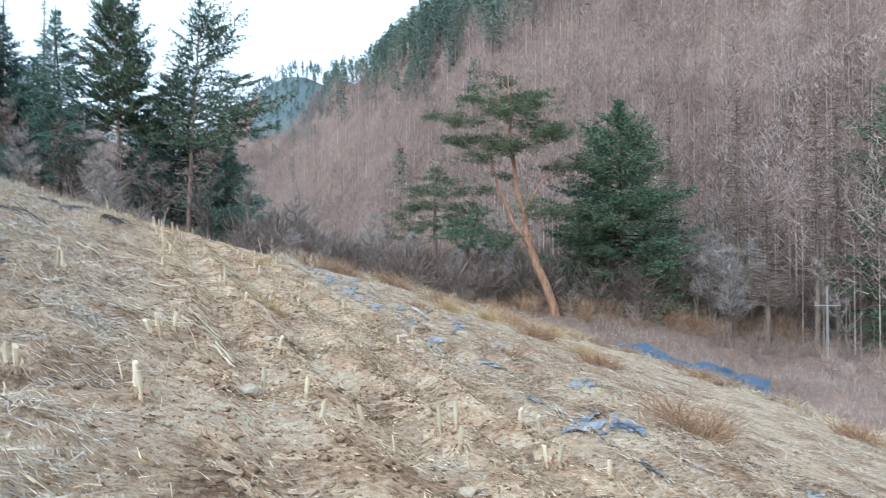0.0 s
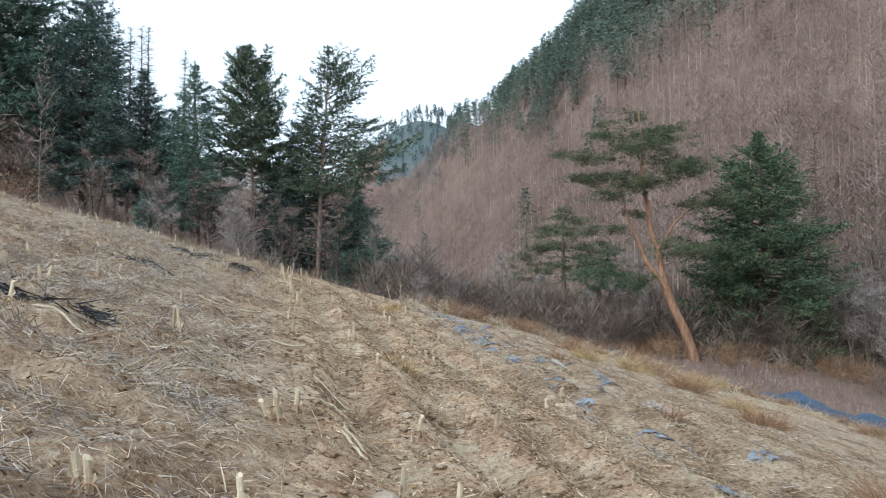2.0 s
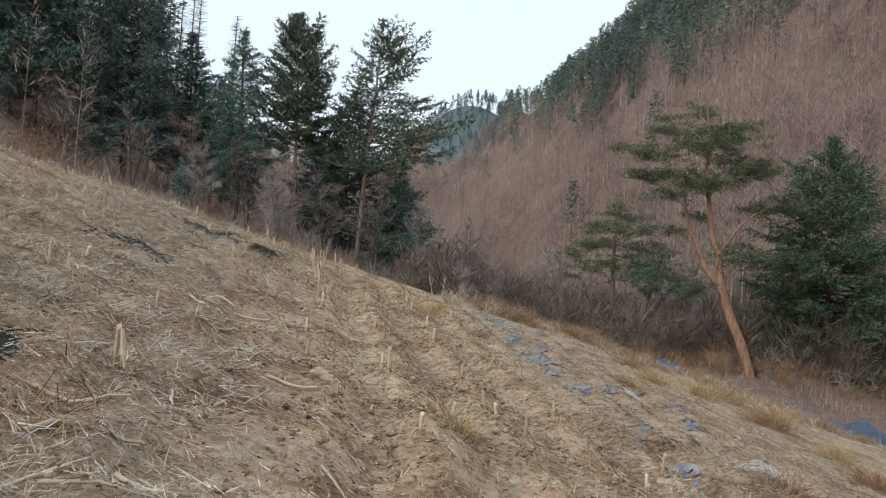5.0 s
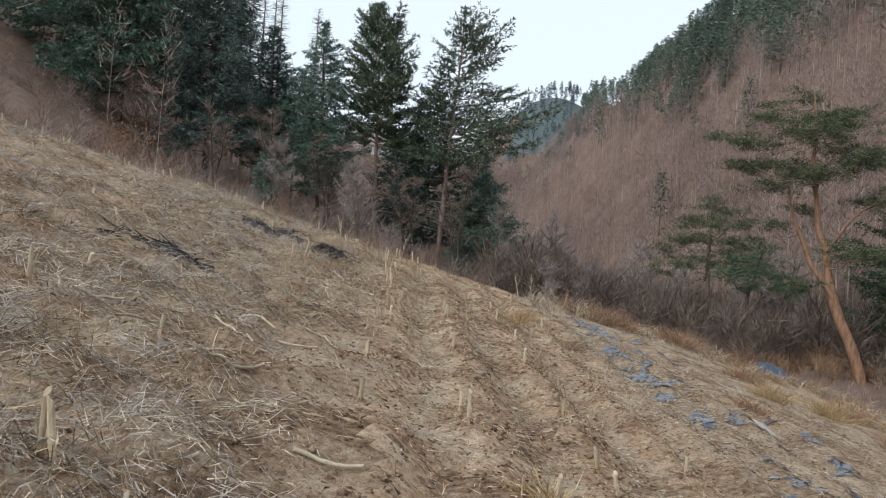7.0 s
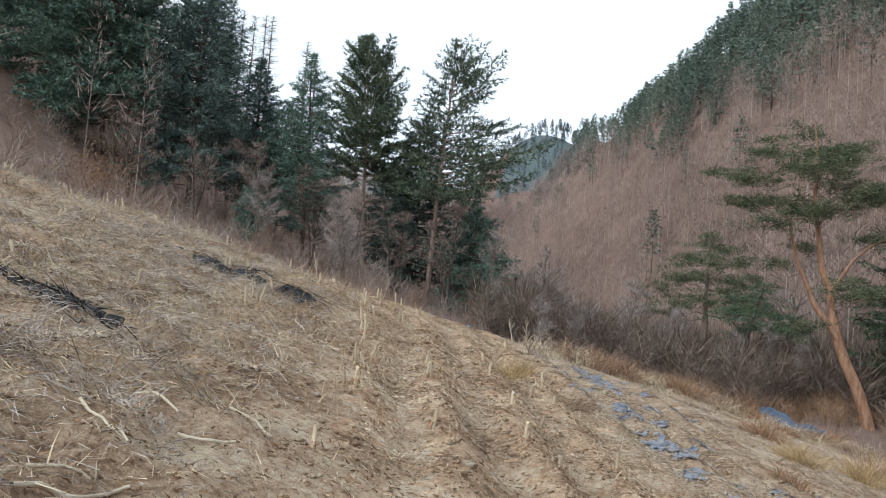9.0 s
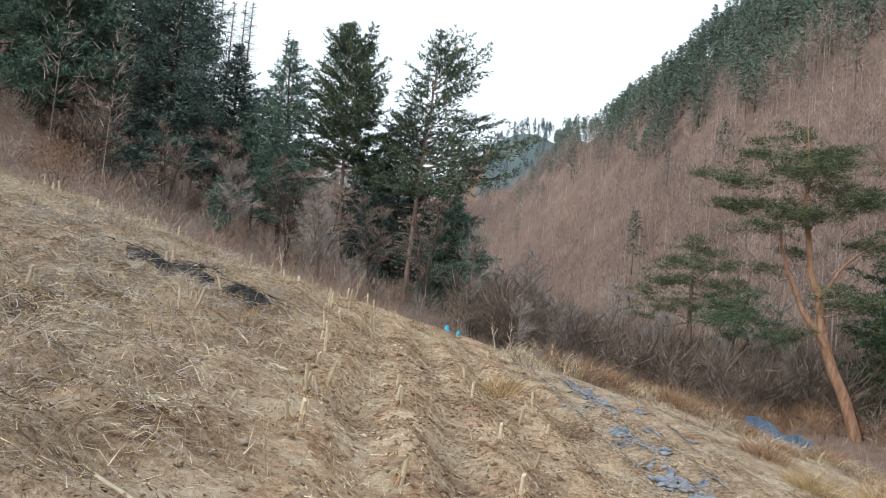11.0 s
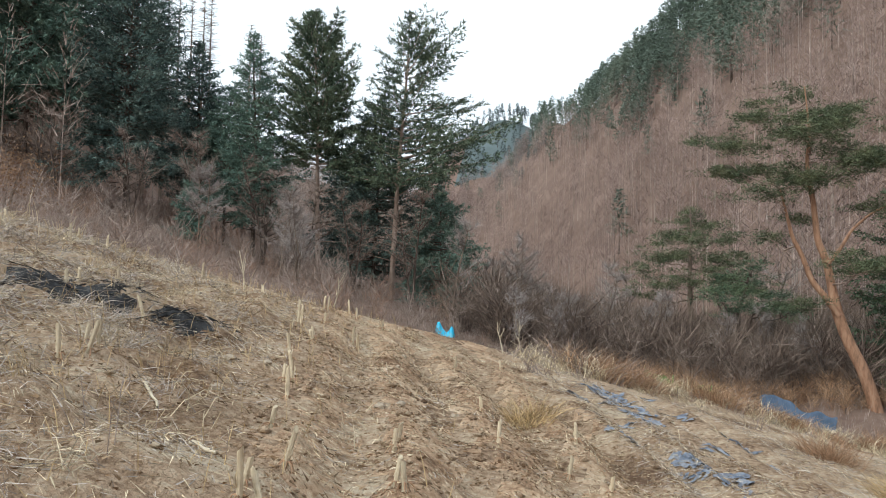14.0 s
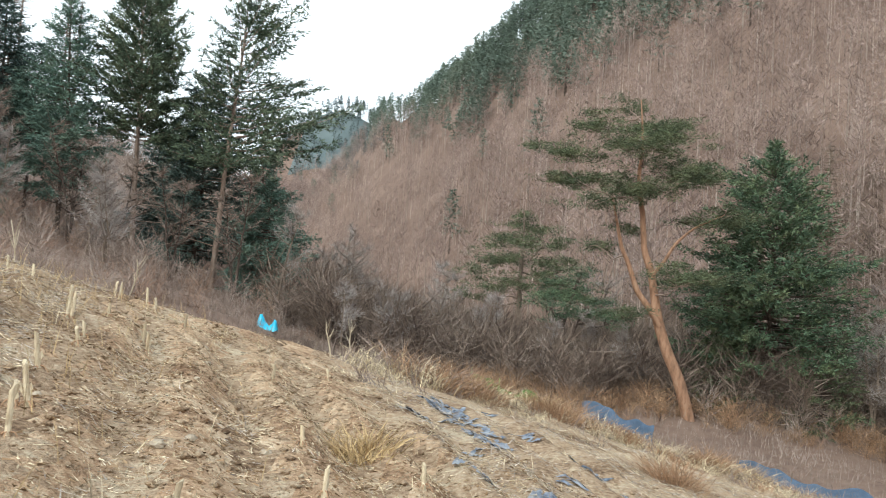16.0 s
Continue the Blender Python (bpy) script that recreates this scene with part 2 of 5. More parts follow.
def height(x, y):
    x = np.asarray(x, float)
    y = np.asarray(y, float)
    e = beyond_edge(x, y)
    xx = np.maximum(x, -46) + 0.5 * np.minimum(x + 46, 0)
    plane = 0.065 - 0.291 * np.clip(xx, -200, 22)
    across = x * RUT[1] - y * RUT[0]
    bed = smooth((across - 0.1) / 0.5) * smooth((9.0 - across) / 2.0) * smooth((-e - 0.5) / 5.0)
    field = plane + lumps(x, y) + bed * 0.12 * furrow(x, y) * (0.7 + 0.3 * wave(x, y, 0.5, 0.9, 0))
    wild = smooth((0.2 - across) / 1.0) * smooth((-e - 0.3) / 2.0)
    field = field + wild * (0.085 * wave(x, y, 3.3, 1.7, 0.7) * wave(x, y, -1.9, 3.6, 1.9) + 0.05 * wave(x, y, 7.4, -3.1, 0.2) * wave(x, y, 2.6, 6.8, 1.1))
    field = field + 0.07 * smooth((-6.0 - x) / 3.0) - 0.09 * smooth((e + 3.2) / 3.2) * smooth((-4.0 - x) / 3.0)
    floor_z = -2.4 - 0.10 * np.clip(x - 2.5, -8, 40) + 0.06 * np.clip(y - 64, -40, 20) + 1.0 * smooth((y - 64) / 6.0) * smooth((x - 4) / 3.0)
    low = np.maximum(plane - 3.0, floor_z)
    low = low + 4 * lumps(x * 0.3, y * 0.3)
    rim = smooth(e / 5.0)
    z = field * (1 - rim) + low * rim
    gx, gy = x - HUB[0], y - HUB[1]
    r = np.hypot(gx, gy)
    az = np.degrees(np.arctan2(gx, gy))
    foot = np.interp(az, AZ, FOOT)
    top = np.interp(az, AZ, RIDGE)
    peak = HUB[2] + top * np.tan(np.radians(np.interp(az, AZ, ELEV)))
    f = (r - foot) / (top - foot)
    rise = np.where(f < 1, np.clip(f, 0, 1) ** 1.12, 1 - 0.35 * (f - 1))
    mound = 1 + 0.05 * wave(x, y, 0.021, 0.017, 0.0) * wave(x, y, -0.018, 0.027, 1.0)
    z = z + np.where(f > 0, (peak - low) * rise * mound, 0)
    hump = 163 * np.exp(-((x + 112) / 95) ** 2 - ((y - 690) / 120) ** 2)
    return np.maximum(z, np.where(y > 300, hump, -1e9))


def ground_z(x, y):
    return float(height(np.array([x]), np.array([y]))[0])


def spread(lo, fine_lo, fine_hi, hi, step, grow):
    a = list(np.arange(fine_lo, fine_hi, step))
    s, v = step, fine_hi
    while v < hi:
        a.append(v)
        s *= grow
        v += s
    a.append(hi)
    s, v, b = step, fine_lo, []
    while v > lo:
        s *= grow
        v -= s
        b.append(v)
    return np.array(sorted(b) + a)


def quick_mesh(name, verts, faces, mat, smooth_faces=False):
    """A mesh from numpy arrays of vertices and equal-sided faces."""
    verts = np.asarray(verts, np.float32).reshape(-1, 3)
    faces = np.asarray(faces, np.int32)
    k = faces.shape[1]
    me = bpy.data.meshes.new(name)
    me.vertices.add(len(verts))
    me.vertices.foreach_set("co", verts.ravel())
    me.loops.add(faces.size)
    me.loops.foreach_set("vertex_index", faces.ravel())
    me.polygons.add(len(faces))
    me.polygons.foreach_set("loop_start", np.arange(0, faces.size, k, dtype=np.int32))
    if smooth_faces:
        me.polygons.foreach_set("use_smooth", np.ones(len(faces), bool))
    me.update(calc_edges=True)
    me.materials.append(mat)
    return me


rng0 = np.random.default_rng(3)
gxs = spread(-1200, -19, 14, 1200, 0.145, 1.09)
gys = spread(-700, -1.0, 41, 1300, 0.145, 1.09)
GX, GY = np.meshgrid(gxs, gys)
GZ = height(GX, GY)
nx, ny = len(gxs), len(gys)
idx = np.arange(nx * ny).reshape(ny, nx)
quads = np.stack([idx[:-1, :-1], idx[:-1, 1:], idx[1:, 1:], idx[1:, :-1]], -1).reshape(-1, 4)
gm = quick_mesh("ground", np.stack([GX, GY, GZ], -1), quads, M_GROUND, True)
gm.materials.append(M_LITTER)
far_e = beyond_edge(GX, GY)
# hump ground beyond the valley takes the haze-coloured material too
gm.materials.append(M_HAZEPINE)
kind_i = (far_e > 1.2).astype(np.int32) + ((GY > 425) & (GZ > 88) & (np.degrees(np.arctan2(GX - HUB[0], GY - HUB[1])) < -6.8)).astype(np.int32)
gm.materials.append(M_TRACK)
row_c = GX * RUT[1] - GY * RUT[0] + 0.22 * np.sin(GX * 3.1 + GY * 1.7) * np.sin(GY * 2.3 - GX) + rng0.normal(size=GX.shape) * 0.14
kind_i = np.where((kind_i == 0) & (row_c > 0.25) & (row_c < 3.7) & (furrow(GX, GY) + rng0.normal(size=GX.shape) * 0.45 > -0.35), 3, kind_i)
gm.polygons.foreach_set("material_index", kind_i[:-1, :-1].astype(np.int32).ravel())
ground = new("ground", gm)
tagged(ground, "dry harvested hillside field and wooded valley slopes", "ground", kind="structure")

rng = np.random.default_rng(7)

# ---- plants ----


def unit(v):
    return v / np.maximum(np.linalg.norm(v, axis=-1, keepdims=True), 1e-9)


def blades(p, d, length, width):
    """One slim triangle a blade: base p, way d, with a random sideways turn."""
    n = len(p)
    s = unit(np.cross(d, rng.normal(size=(n, 3))))
    length = np.broadcast_to(length, n)[:, None]
    width = np.broadcast_to(width, n)[:, None]
    return np.stack([p - s * width / 2, p + s * width / 2, p + d * length], 1)


def tri_mesh(name, tris, mat):
    tris = np.asarray(tris).reshape(-1, 3, 3)
    return quick_mesh(name, tris.reshape(-1, 3), np.arange(len(tris) * 3).reshape(-1, 3), mat)


def tube(path, radii, sides=8):
    """Vertices and quads of a tapered tube along a path."""
    path = np.asarray(path, float)
    t = unit(np.gradient(path, axis=0))
    ref = np.where(np.abs(t[:, 2:3]) > 0.9, np.array([[1.0, 0, 0]]), np.array([[0, 0, 1.0]]))
    u = unit(np.cross(t, ref))
    v = np.cross(t, u)
    a = np.arange(sides) * 2 * math.pi / sides
    ring = u[:, None] * np.cos(a)[None, :, None] + v[:, None] * np.sin(a)[None, :, None]
    vs = path[:, None] + ring * np.asarray(radii)[:, None, None]
    n = len(path)
    i = np.arange(n * sides).reshape(n, sides)
    q = np.stack([i[:-1], np.roll(i[:-1], -1, 1), np.roll(i[1:], -1, 1), i[1:]], -1).reshape(-1, 4)
    return vs.reshape(-1, 3), q


def tubes(items, sides=6):
    vs, qs, o = [], [], 0
    for path, radii in items:
        v, q = tube(path, radii, sides)
        vs.append(v)
        qs.append(q + o)
        o += len(v)
    return np.concatenate(vs), np.concatenate(qs)


def part(name, me, parent, label=""):
    ob = new(name, me)
    ob.parent = parent
    return tagged(ob, label) if label else ob


def root(name, x, y, z, label, category, group=""):
    ob = new(name)
    ob.empty_display_size = 0.2
    ob.location = (x, y, z)
    return tagged(ob, label, category, group)


def conifer(name, label, x, y, top, radius, clear=0.15, leaves=24000, mat=None, bark=None, shape=0.8, up=0.1, lean=(0, 0), group="", branches=130, size=0.30, sink=0.2, category="tree", one_side=0.0, droop=0.12, dead=0, low=0.55, ragged=0.25):
    """A conifer: trunk, limbs at uneven heights, side twigs in flat fans and needle sprays along every twig.
    top: height of its tip; up: rise of the limbs; droop: hang of the twigs; low: reach of the lowest limbs against the widest."""
    z0 = ground_z(x, y) - sink
    h = top - z0
    tree = root(name, x, y, z0, label, category, group)
    ts = np.linspace(0, 1, 12)
    wob = np.stack([0.15 * np.sin(ts * 7 + x), 0.15 * np.sin(ts * 6 + y), ts * 0], -1) * ts[:, None]
    axis = np.stack([lean[0] * ts, lean[1] * ts, h * ts], -1) + wob
    rad = 0.0088 * h * (1 - ts) ** 0.8 + 0.02
    part("trunk", quick_mesh("trunk", *tube(axis, rad, 10), bark, True), tree)
    limbs, twig_a, twig_d, twig_l = [], [], [], []
    fs = clear + (1 - clear) * ((np.arange(branches) + rng.uniform(0, 1.6, branches)) / branches).clip(0, 0.985)
    uneven = rng.uniform(0.84, 1.16, 11)
    turn = rng.random() * 6.28
    zup = np.array([0, 0, 1.0])
    for k, f in enumerate(fs):
        base = np.array([np.interp(f, ts, axis[:, i]) for i in range(3)])
        g = (f - clear) / (1 - clear)
        a = turn + k * 2.4 + rng.normal() * 0.35
        reach = radius * max(0.03, (1 - g) ** shape * min(1.0, 0.25 + 3.2 * (1 - g))) * (low + (1 - low) * min(1, g * 4)) * np.interp(g, np.linspace(0, 1, 11), uneven)
        ln = max(0.22, reach * rng.uniform(0.95 - ragged, 0.95 + ragged) * (1 + one_side * math.cos(a)))
        out = np.array([math.cos(a), math.sin(a), 0])
        side = np.array([-out[1], out[0], 0])
        u = np.linspace(0, 1, 6)[:, None]
        tilt = up + 0.65 * g * g - 0.22 * (1 - g) + rng.normal() * 0.10
        pts = base + out * ln * u + side * (0.08 * ln * rng.normal() * u ** 2) + zup * ln * (tilt * u + 0.16 * u ** 2)
        limbs.append((pts, np.linspace(0.010 * ln + 0.012, 0.006, 6)))
        n = int(5 + 5.0 * ln ** 0.8)
        q = (0.12 + 0.88 * (np.arange(n) + rng.random(n)) / n).clip(0, 1)
        sgn = np.where(np.arange(n) % 2 == 0, 1.0, -1.0) * rng.uniform(0.25, 1.0, n)
        on = np.stack([np.interp(q, u[:, 0], pts[:, i]) for i in range(3)], -1)
        twig_a.append(on)
        twig_d.append(unit(out * 0.75 + side * sgn[:, None] + zup * (rng.normal(size=(n, 1)) * 0.22 + tilt * 0.6 - droop)))
        twig_l.append((0.42 * ln * (1.12 - q) + 0.22) * rng.uniform(0.7, 1.25, n))
    ta, td, tl = np.concatenate(twig_a), np.concatenate(twig_d), np.concatenate(twig_l)
    pick = rng.choice(len(ta), leaves, p=tl / tl.sum())
    q = rng.random(leaves) ** 0.8
    p = ta[pick] + td[pick] * (tl[pick] * q)[:, None] + rng.normal(size=(leaves, 3)) * np.array([0.05, 0.05, 0.06])
    d = unit(td[pick] * 0.8 + rng.normal(size=(leaves, 3)) * 0.55 + zup * (0.12 + up * 0.6))
    sprays = [blades(p, d, rng.uniform(0.5, 1.15, leaves) * size, rng.uniform(0.18, 0.36, leaves) * size)]
    m = 90
    f = 1 - 0.06 * rng.random(m)
    tip = np.stack([np.interp(f, ts, axis[:, i]) for i in range(3)], -1)
    sprays.append(blades(tip, unit(rng.normal(size=(m, 3)) * 0.5 + np.array([0, 0, 0.8])), rng.uniform(0.5, 1.2, m) * size, 0.22 * size))
    for _ in range(dead):
        f = rng.uniform(0.12, clear + 0.08)
        base = np.array([np.interp(f, ts, axis[:, i]) for i in range(3)])
        a = rng.random() * 2 * math.pi
        ln = rng.uniform(0.8, 3.0)
        u = np.linspace(0, 1, 5)[:, None]
        limbs.append((base + np.array([math.cos(a), math.sin(a), 0]) * ln * u + zup * ln * (rng.uniform(-0.3, 0.45) * u), np.linspace(0.04, 0.012, 5)))
    tagged(part("branchwork", quick_mesh("branchwork", *tubes(limbs, 4), bark, True), tree), kind="stuff")
    tagged(part("crown", tri_mesh("crown", np.concatenate(sprays), mat), tree), kind="stuff")
    return tree


def pads(centres, count, size=0.5, flat=0.3):
    """Cloud-like pads of needle tufts: rows of (x, y, z, radius)."""
    out = []
    for cx, cy, cz, r in centres:
        m = int(count * r * r)
        clumps = max(6, int(11 * r * r))
        cc = rng.normal(size=(clumps, 3)) * np.array([r * 0.72, r * 0.6, r * flat * 0.62])
        pick = rng.integers(0, clumps, m)
        p = np.array([cx, cy, cz]) + cc[pick] + rng.normal(size=(m, 3)) * np.array([0.28, 0.28, 0.10])
        d = unit(rng.normal(size=(m, 3)) * np.array([1.0, 1.0, 0.42]) + np.array([0, 0, 0.35]))
        out.append(blades(p, d, rng.uniform(0.5, 1.3, m) * size, rng.uniform(0.08, 0.2, m) * size))
    return np.concatenate(out)


# conifer stand above the valley
STAND = "conifer stand"
conifer("pine_tree", "tall slender pine with bare reddish trunk and open crown", -22.6, 76.5, 25.7, 6.0, 0.38, 26000, M_PINE_BLUE, M_BARK_TAN, 0.66, 0.24, (0.9, 0), STAND, 84, 0.34, one_side=0.4, droop=0.0, dead=26, low=0.95, ragged=0.45)
conifer("pine_tree", "tall pine with pale bare lower trunk and dense crown", -28.0, 75.5, 25.6, 4.3, 0.40, 36000, M_PINE_BLUE, M_BARK_TAN, 0.46, 0.40, (-1.0, 0), STAND, 120, 0.34, droop=0.0, dead=18, low=0.75, ragged=0.36)
conifer("spruce_tree", "slim dark green spruce with drooping tiers of branches", -32.8, 74.2, 23.8, 4.6, 0.16, 26000, M_SPRUCE, M_BARK_DARK, 0.74, 0.05, (-0.5, 0), STAND, 130, 0.30, dead=12)
conifer("fir_tree", "dense dark fir standing between taller pines", -25.2, 80.0, 20.0, 5.2, 0.10, 36000, M_FIR, M_BARK_DARK, 0.50, 0.08, (0.5, 0), STAND, 150, 0.32, low=0.8)
conifer("fir_tree", "dense dark fir deep in the stand", -29.5, 86.0, 17.5, 4.6, 0.06, 24000, M_FIR, M_BARK_DARK, 0.6, 0.05, (0, 0), STAND, 120, 0.34, low=0.8)
conifer("spruce_tree", "low dark spruce under the edge of the stand", -19.4, 79.0, 12.0, 4.4, 0.08, 19000, M_SPRUCE, M_BARK_DARK, 0.55, -0.02, (0, 0), STAND, 110, 0.32, low=0.9)
conifer("spruce_tree", "thin young spruce with bare lower stem", -21.2, 83.0, 15.5, 2.8, 0.2, 9000, M_SPRUCE, M_BARK_DARK, 0.6, 0.0, (0, 0), STAND, 90, 0.32, dead=8)
conifer("fir_tree", "broad blackish fir with drooping dense boughs", -42.4, 72.0, 29.1, 6.4, 0.20, 46000, M_FIR, M_BARK_DARK, 0.62, 0.0, (-0.5, 0), STAND, 190, 0.34, dead=12, low=0.85)
conifer("fir_tree", "slim dark fir behind the broad blackish one", -39.8, 78.0, 24.8, 4.2, 0.22, 22000, M_FIR, M_BARK_DARK, 0.7, 0.0, (-0.4, 0), STAND, 130, 0.34, dead=10)
conifer("spruce_tree", "dark spruce with a straight bare lower trunk", -36.8, 77.0, 20.5, 4.0, 0.28, 18000, M_SPRUCE, M_BARK_DARK, 0.7, 0.0, (0, 0), STAND, 110, 0.32, dead=14, low=0.8)
conifer("fir_tree", "tall dark fir rising behind the bank", -47.6, 80.0, 38.0, 5.6, 0.25, 30000, M_FIR, M_BARK_DARK, 0.7, 0.0, (0, 0), STAND, 160, 0.36, dead=8)
conifer("pine_tree", "wide spreading pine at the top of the bank", -50.8, 71.0, 37.0, 8.4, 0.12, 80000, M_SPRUCE, M_BARK_DARK, 0.42, 0.08, (0, 0), STAND, 120, 0.46, low=0.9, droop=0.05)
conifer("pine_tree", "wide spreading pine at the top of the bank", -60.0, 74.0, 42.0, 7.8, 0.14, 54000, M_SPRUCE, M_BARK_DARK, 0.45, 0.08, (0, 0), STAND, 100, 0.48, low=0.9, droop=0.05)
conifer("pine_tree", "tall pine with a slim reddish trunk", -68.0, 82.0, 52.0, 5.5, 0.40, 14000, M_PINE, M_BARK_RED, 0.55, 0.1, (1.0, 0), STAND, 90, 0.42)
# valley trees
conifer("fir_tree", "full conical dark green fir at the valley edge", 15.0, 72.6, 15.7, 6.4, 0.22, 60000, M_FIR_GREEN, M_BARK_DARK, 0.62, 0.10, (-0.2, 0), "", 200, 0.32, low=0.92, dead=26, droop=0.06)
conifer("fir_tree", "tall dark green fir beside the leafless wood", 36.0, 66.0, 19.0, 7.2, 0.06, 36000, M_FIR_GREEN, M_BARK_DARK, 0.62, 0.02, (0, 0), "", 170, 0.34, low=0.9)
conifer("young_fir", "low olive young fir in the shade of the valley edge", 11.6, 71.5, 3.0, 2.8, 0.05, 6000, M_PINE, M_BARK_DARK, 0.5, 0.05, (0, 0), "young firs", 50, 0.28, low=0.9)
conifer("young_fir", "low olive young fir in the shade of the valley edge", 17.4, 70.5, 2.2, 3.2, 0.05, 6000, M_PINE, M_BARK_DARK, 0.5, 0.05, (0, 0), "young firs", 50, 0.28, low=0.9)
conifer("young_fir", "small dark fir growing under the taller conifers", -34.5, 68.0, 11.2, 1.9, 0.1, 4000, M_SPRUCE, M_BARK_DARK, 0.6, 0.0, (0, 0), "young firs", 45, 0.28)


def padded_pine(name, label, x, y, stems, radii, puffs, count, mats_used, limb_r=0.06):
    """A pine with bent stems and flat cloud-like needle pads, every pad on a limb of its own. puffs: (x, z, radius) against the foot."""
    tree = root(name, x, y, 0, label, "tree")
    z_foot = ground_z(x, y) - 0.3
    tree.location = (x, y, z_foot)
    stems = [np.array([(a, 0.25 * math.sin(a * 1.7 + k), c - z_foot) for a, c in stem], float) for k, stem in enumerate(stems)]
    for stem, rr in zip(stems, radii):
        fine = np.linspace(0, len(stem) - 1, 4 * len(stem))
        smooth_path = np.stack([np.interp(fine, np.arange(len(stem)), stem[:, i]) for i in range(3)], -1)
        smooth_path[1:-1] = (smooth_path[:-2] + 2 * smooth_path[1:-1] + smooth_path[2:]) / 4
        part("trunk", quick_mesh("trunk", *tube(smooth_path, np.interp(fine, np.linspace(0, len(stem) - 1, len(rr)), rr), 10), mats_used[0], True), tree)
    nodes = np.concatenate([np.stack([np.interp(np.linspace(0.35 if k == 0 else 0.2, 1, 24), np.linspace(0, 1, len(q)), q[:, i]) for i in range(3)], -1) for k, q in enumerate(stems)])
    centres = []
    for a, c, r in puffs:
        b = np.array([a, rng.normal() * 1.5, c - z_foot])
        cost = np.linalg.norm(nodes - b, axis=1) + 2.0 * np.maximum(nodes[:, 2] - b[2] + 0.6, 0)
        s0 = nodes[np.argmin(cost)]
        span = np.linalg.norm(b - s0)
        v = np.linspace(0, 1, 7)[:, None]
        path = s0 + (b - s0) * v + np.array([0, 0, -0.10]) * span * np.sin(v * math.pi) + np.vstack([np.zeros(3), rng.normal(size=(5, 3)) * 0.07 * span ** 0.5, np.zeros(3)])
        part("limb", quick_mesh("limb", *tube(path, np.linspace(limb_r * (0.5 + 0.16 * span), 0.014, 7), 6), mats_used[1], True), tree)
        for _ in range(3):
            w = b + rng.normal(size=3) * np.array([r * 0.5, r * 0.5, 0.10])
            mid = path[4]
            part("limb", quick_mesh("limb", *tube([mid, (mid + w) / 2 + rng.normal(size=3) * 0.08, w], [0.025, 0.018, 0.008], 5), mats_used[1], True), tree)
        centres.append((*b, r))
        for _ in range(3):
            centres.append((b[0] + rng.normal() * r * 0.7, b[1] + rng.normal() * r * 0.7, b[2] + rng.normal() * 0.28, r * rng.uniform(0.4, 0.65)))
    tagged(part("crown", tri_mesh("crown", pads(centres, count, 0.29, 0.27), mats_used[2]), tree), kind="stuff")


padded_pine("red_pine", "leaning red pine with forked orange trunk and flat needle pads", 8.9, 67.9,
            [[(0.05, -2.9), (-0.2, -1.6), (-0.8, 0.2), (-1.6, 1.9), (-2.1, 3.5), (-2.4, 5.2), (-2.6, 6.4), (-3.1, 7.6), (-3.3, 9.7), (-3.5, 10.8), (-3.7, 12.2), (-3.5, 13.9), (-3.8, 16.7)],
             [(-2.0, 3.2), (-2.7, 4.3), (-3.4, 5.2), (-4.0, 6.8), (-4.5, 7.7), (-4.8, 8.9), (-5.2, 10.6)],
             [(-2.6, 6.2), (-2.0, 7.0), (-1.3, 8.2), (-0.2, 9.2), (1.4, 10.0)]],
            [[0.42, 0.36, 0.34, 0.32, 0.31, 0.24, 0.22, 0.19, 0.16, 0.14, 0.11, 0.08, 0.03], [0.2, 0.19, 0.17, 0.14, 0.12, 0.09, 0.04], [0.12, 0.10, 0.085, 0.06, 0.03]],
            [(-4.0, 16.7, 0.9), (-6.4, 16.2, 0.8), (-6.3, 15.2, 0.9), (-4.5, 14.6, 1.8), (-2.4, 15.3, 1.5), (-1.6, 14.4, 1.4), (-3.5, 13.5, 1.9), (-1.9, 13.0, 1.6), (-8.4, 13.8, 1.2), (-6.9, 13.2, 1.3), (-7.4, 12.0, 1.3), (-5.6, 11.7, 1.6), (0.4, 12.3, 1.4), (-1.2, 12.0, 1.3), (-2.8, 11.2, 1.7), (-4.6, 10.8, 1.2), (-5.6, 10.0, 1.1), (1.9, 10.1, 1.6), (0.3, 9.6, 1.1), (-3.8, 9.0, 0.8), (-1.0, 6.0, 1.6), (0.8, 6.3, 1.5), (-4.4, 3.7, 1.0), (-5.7, 7.9, 0.9)],
            560, (M_BARK_RED, M_BARK_TAN, M_PINE))
padded_pine("young_pine", "low spreading pine with olive needle pads", -0.8, 80.5,
            [[(0, -1.5), (0.1, 3), (0.0, 6), (0.1, 9), (0.0, 11.0)]], [[0.26, 0.22, 0.17, 0.1, 0.03]],
            [(0.1, 11.0, 0.9), (0.2, 10.1, 1.6), (-1.1, 8.9, 1.6), (1.8, 8.5, 1.6), (-1.9, 7.4, 1.4), (-3.2, 6.6, 1.3), (0.4, 7.6, 1.7), (3.2, 7.2, 1.5), (1.2, 6.0, 1.7), (-1.6, 5.4, 1.6), (3.6, 5.2, 1.5), (-3.4, 4.6, 1.0)],
            420, (M_BARK, M_BARK, M_PINE))
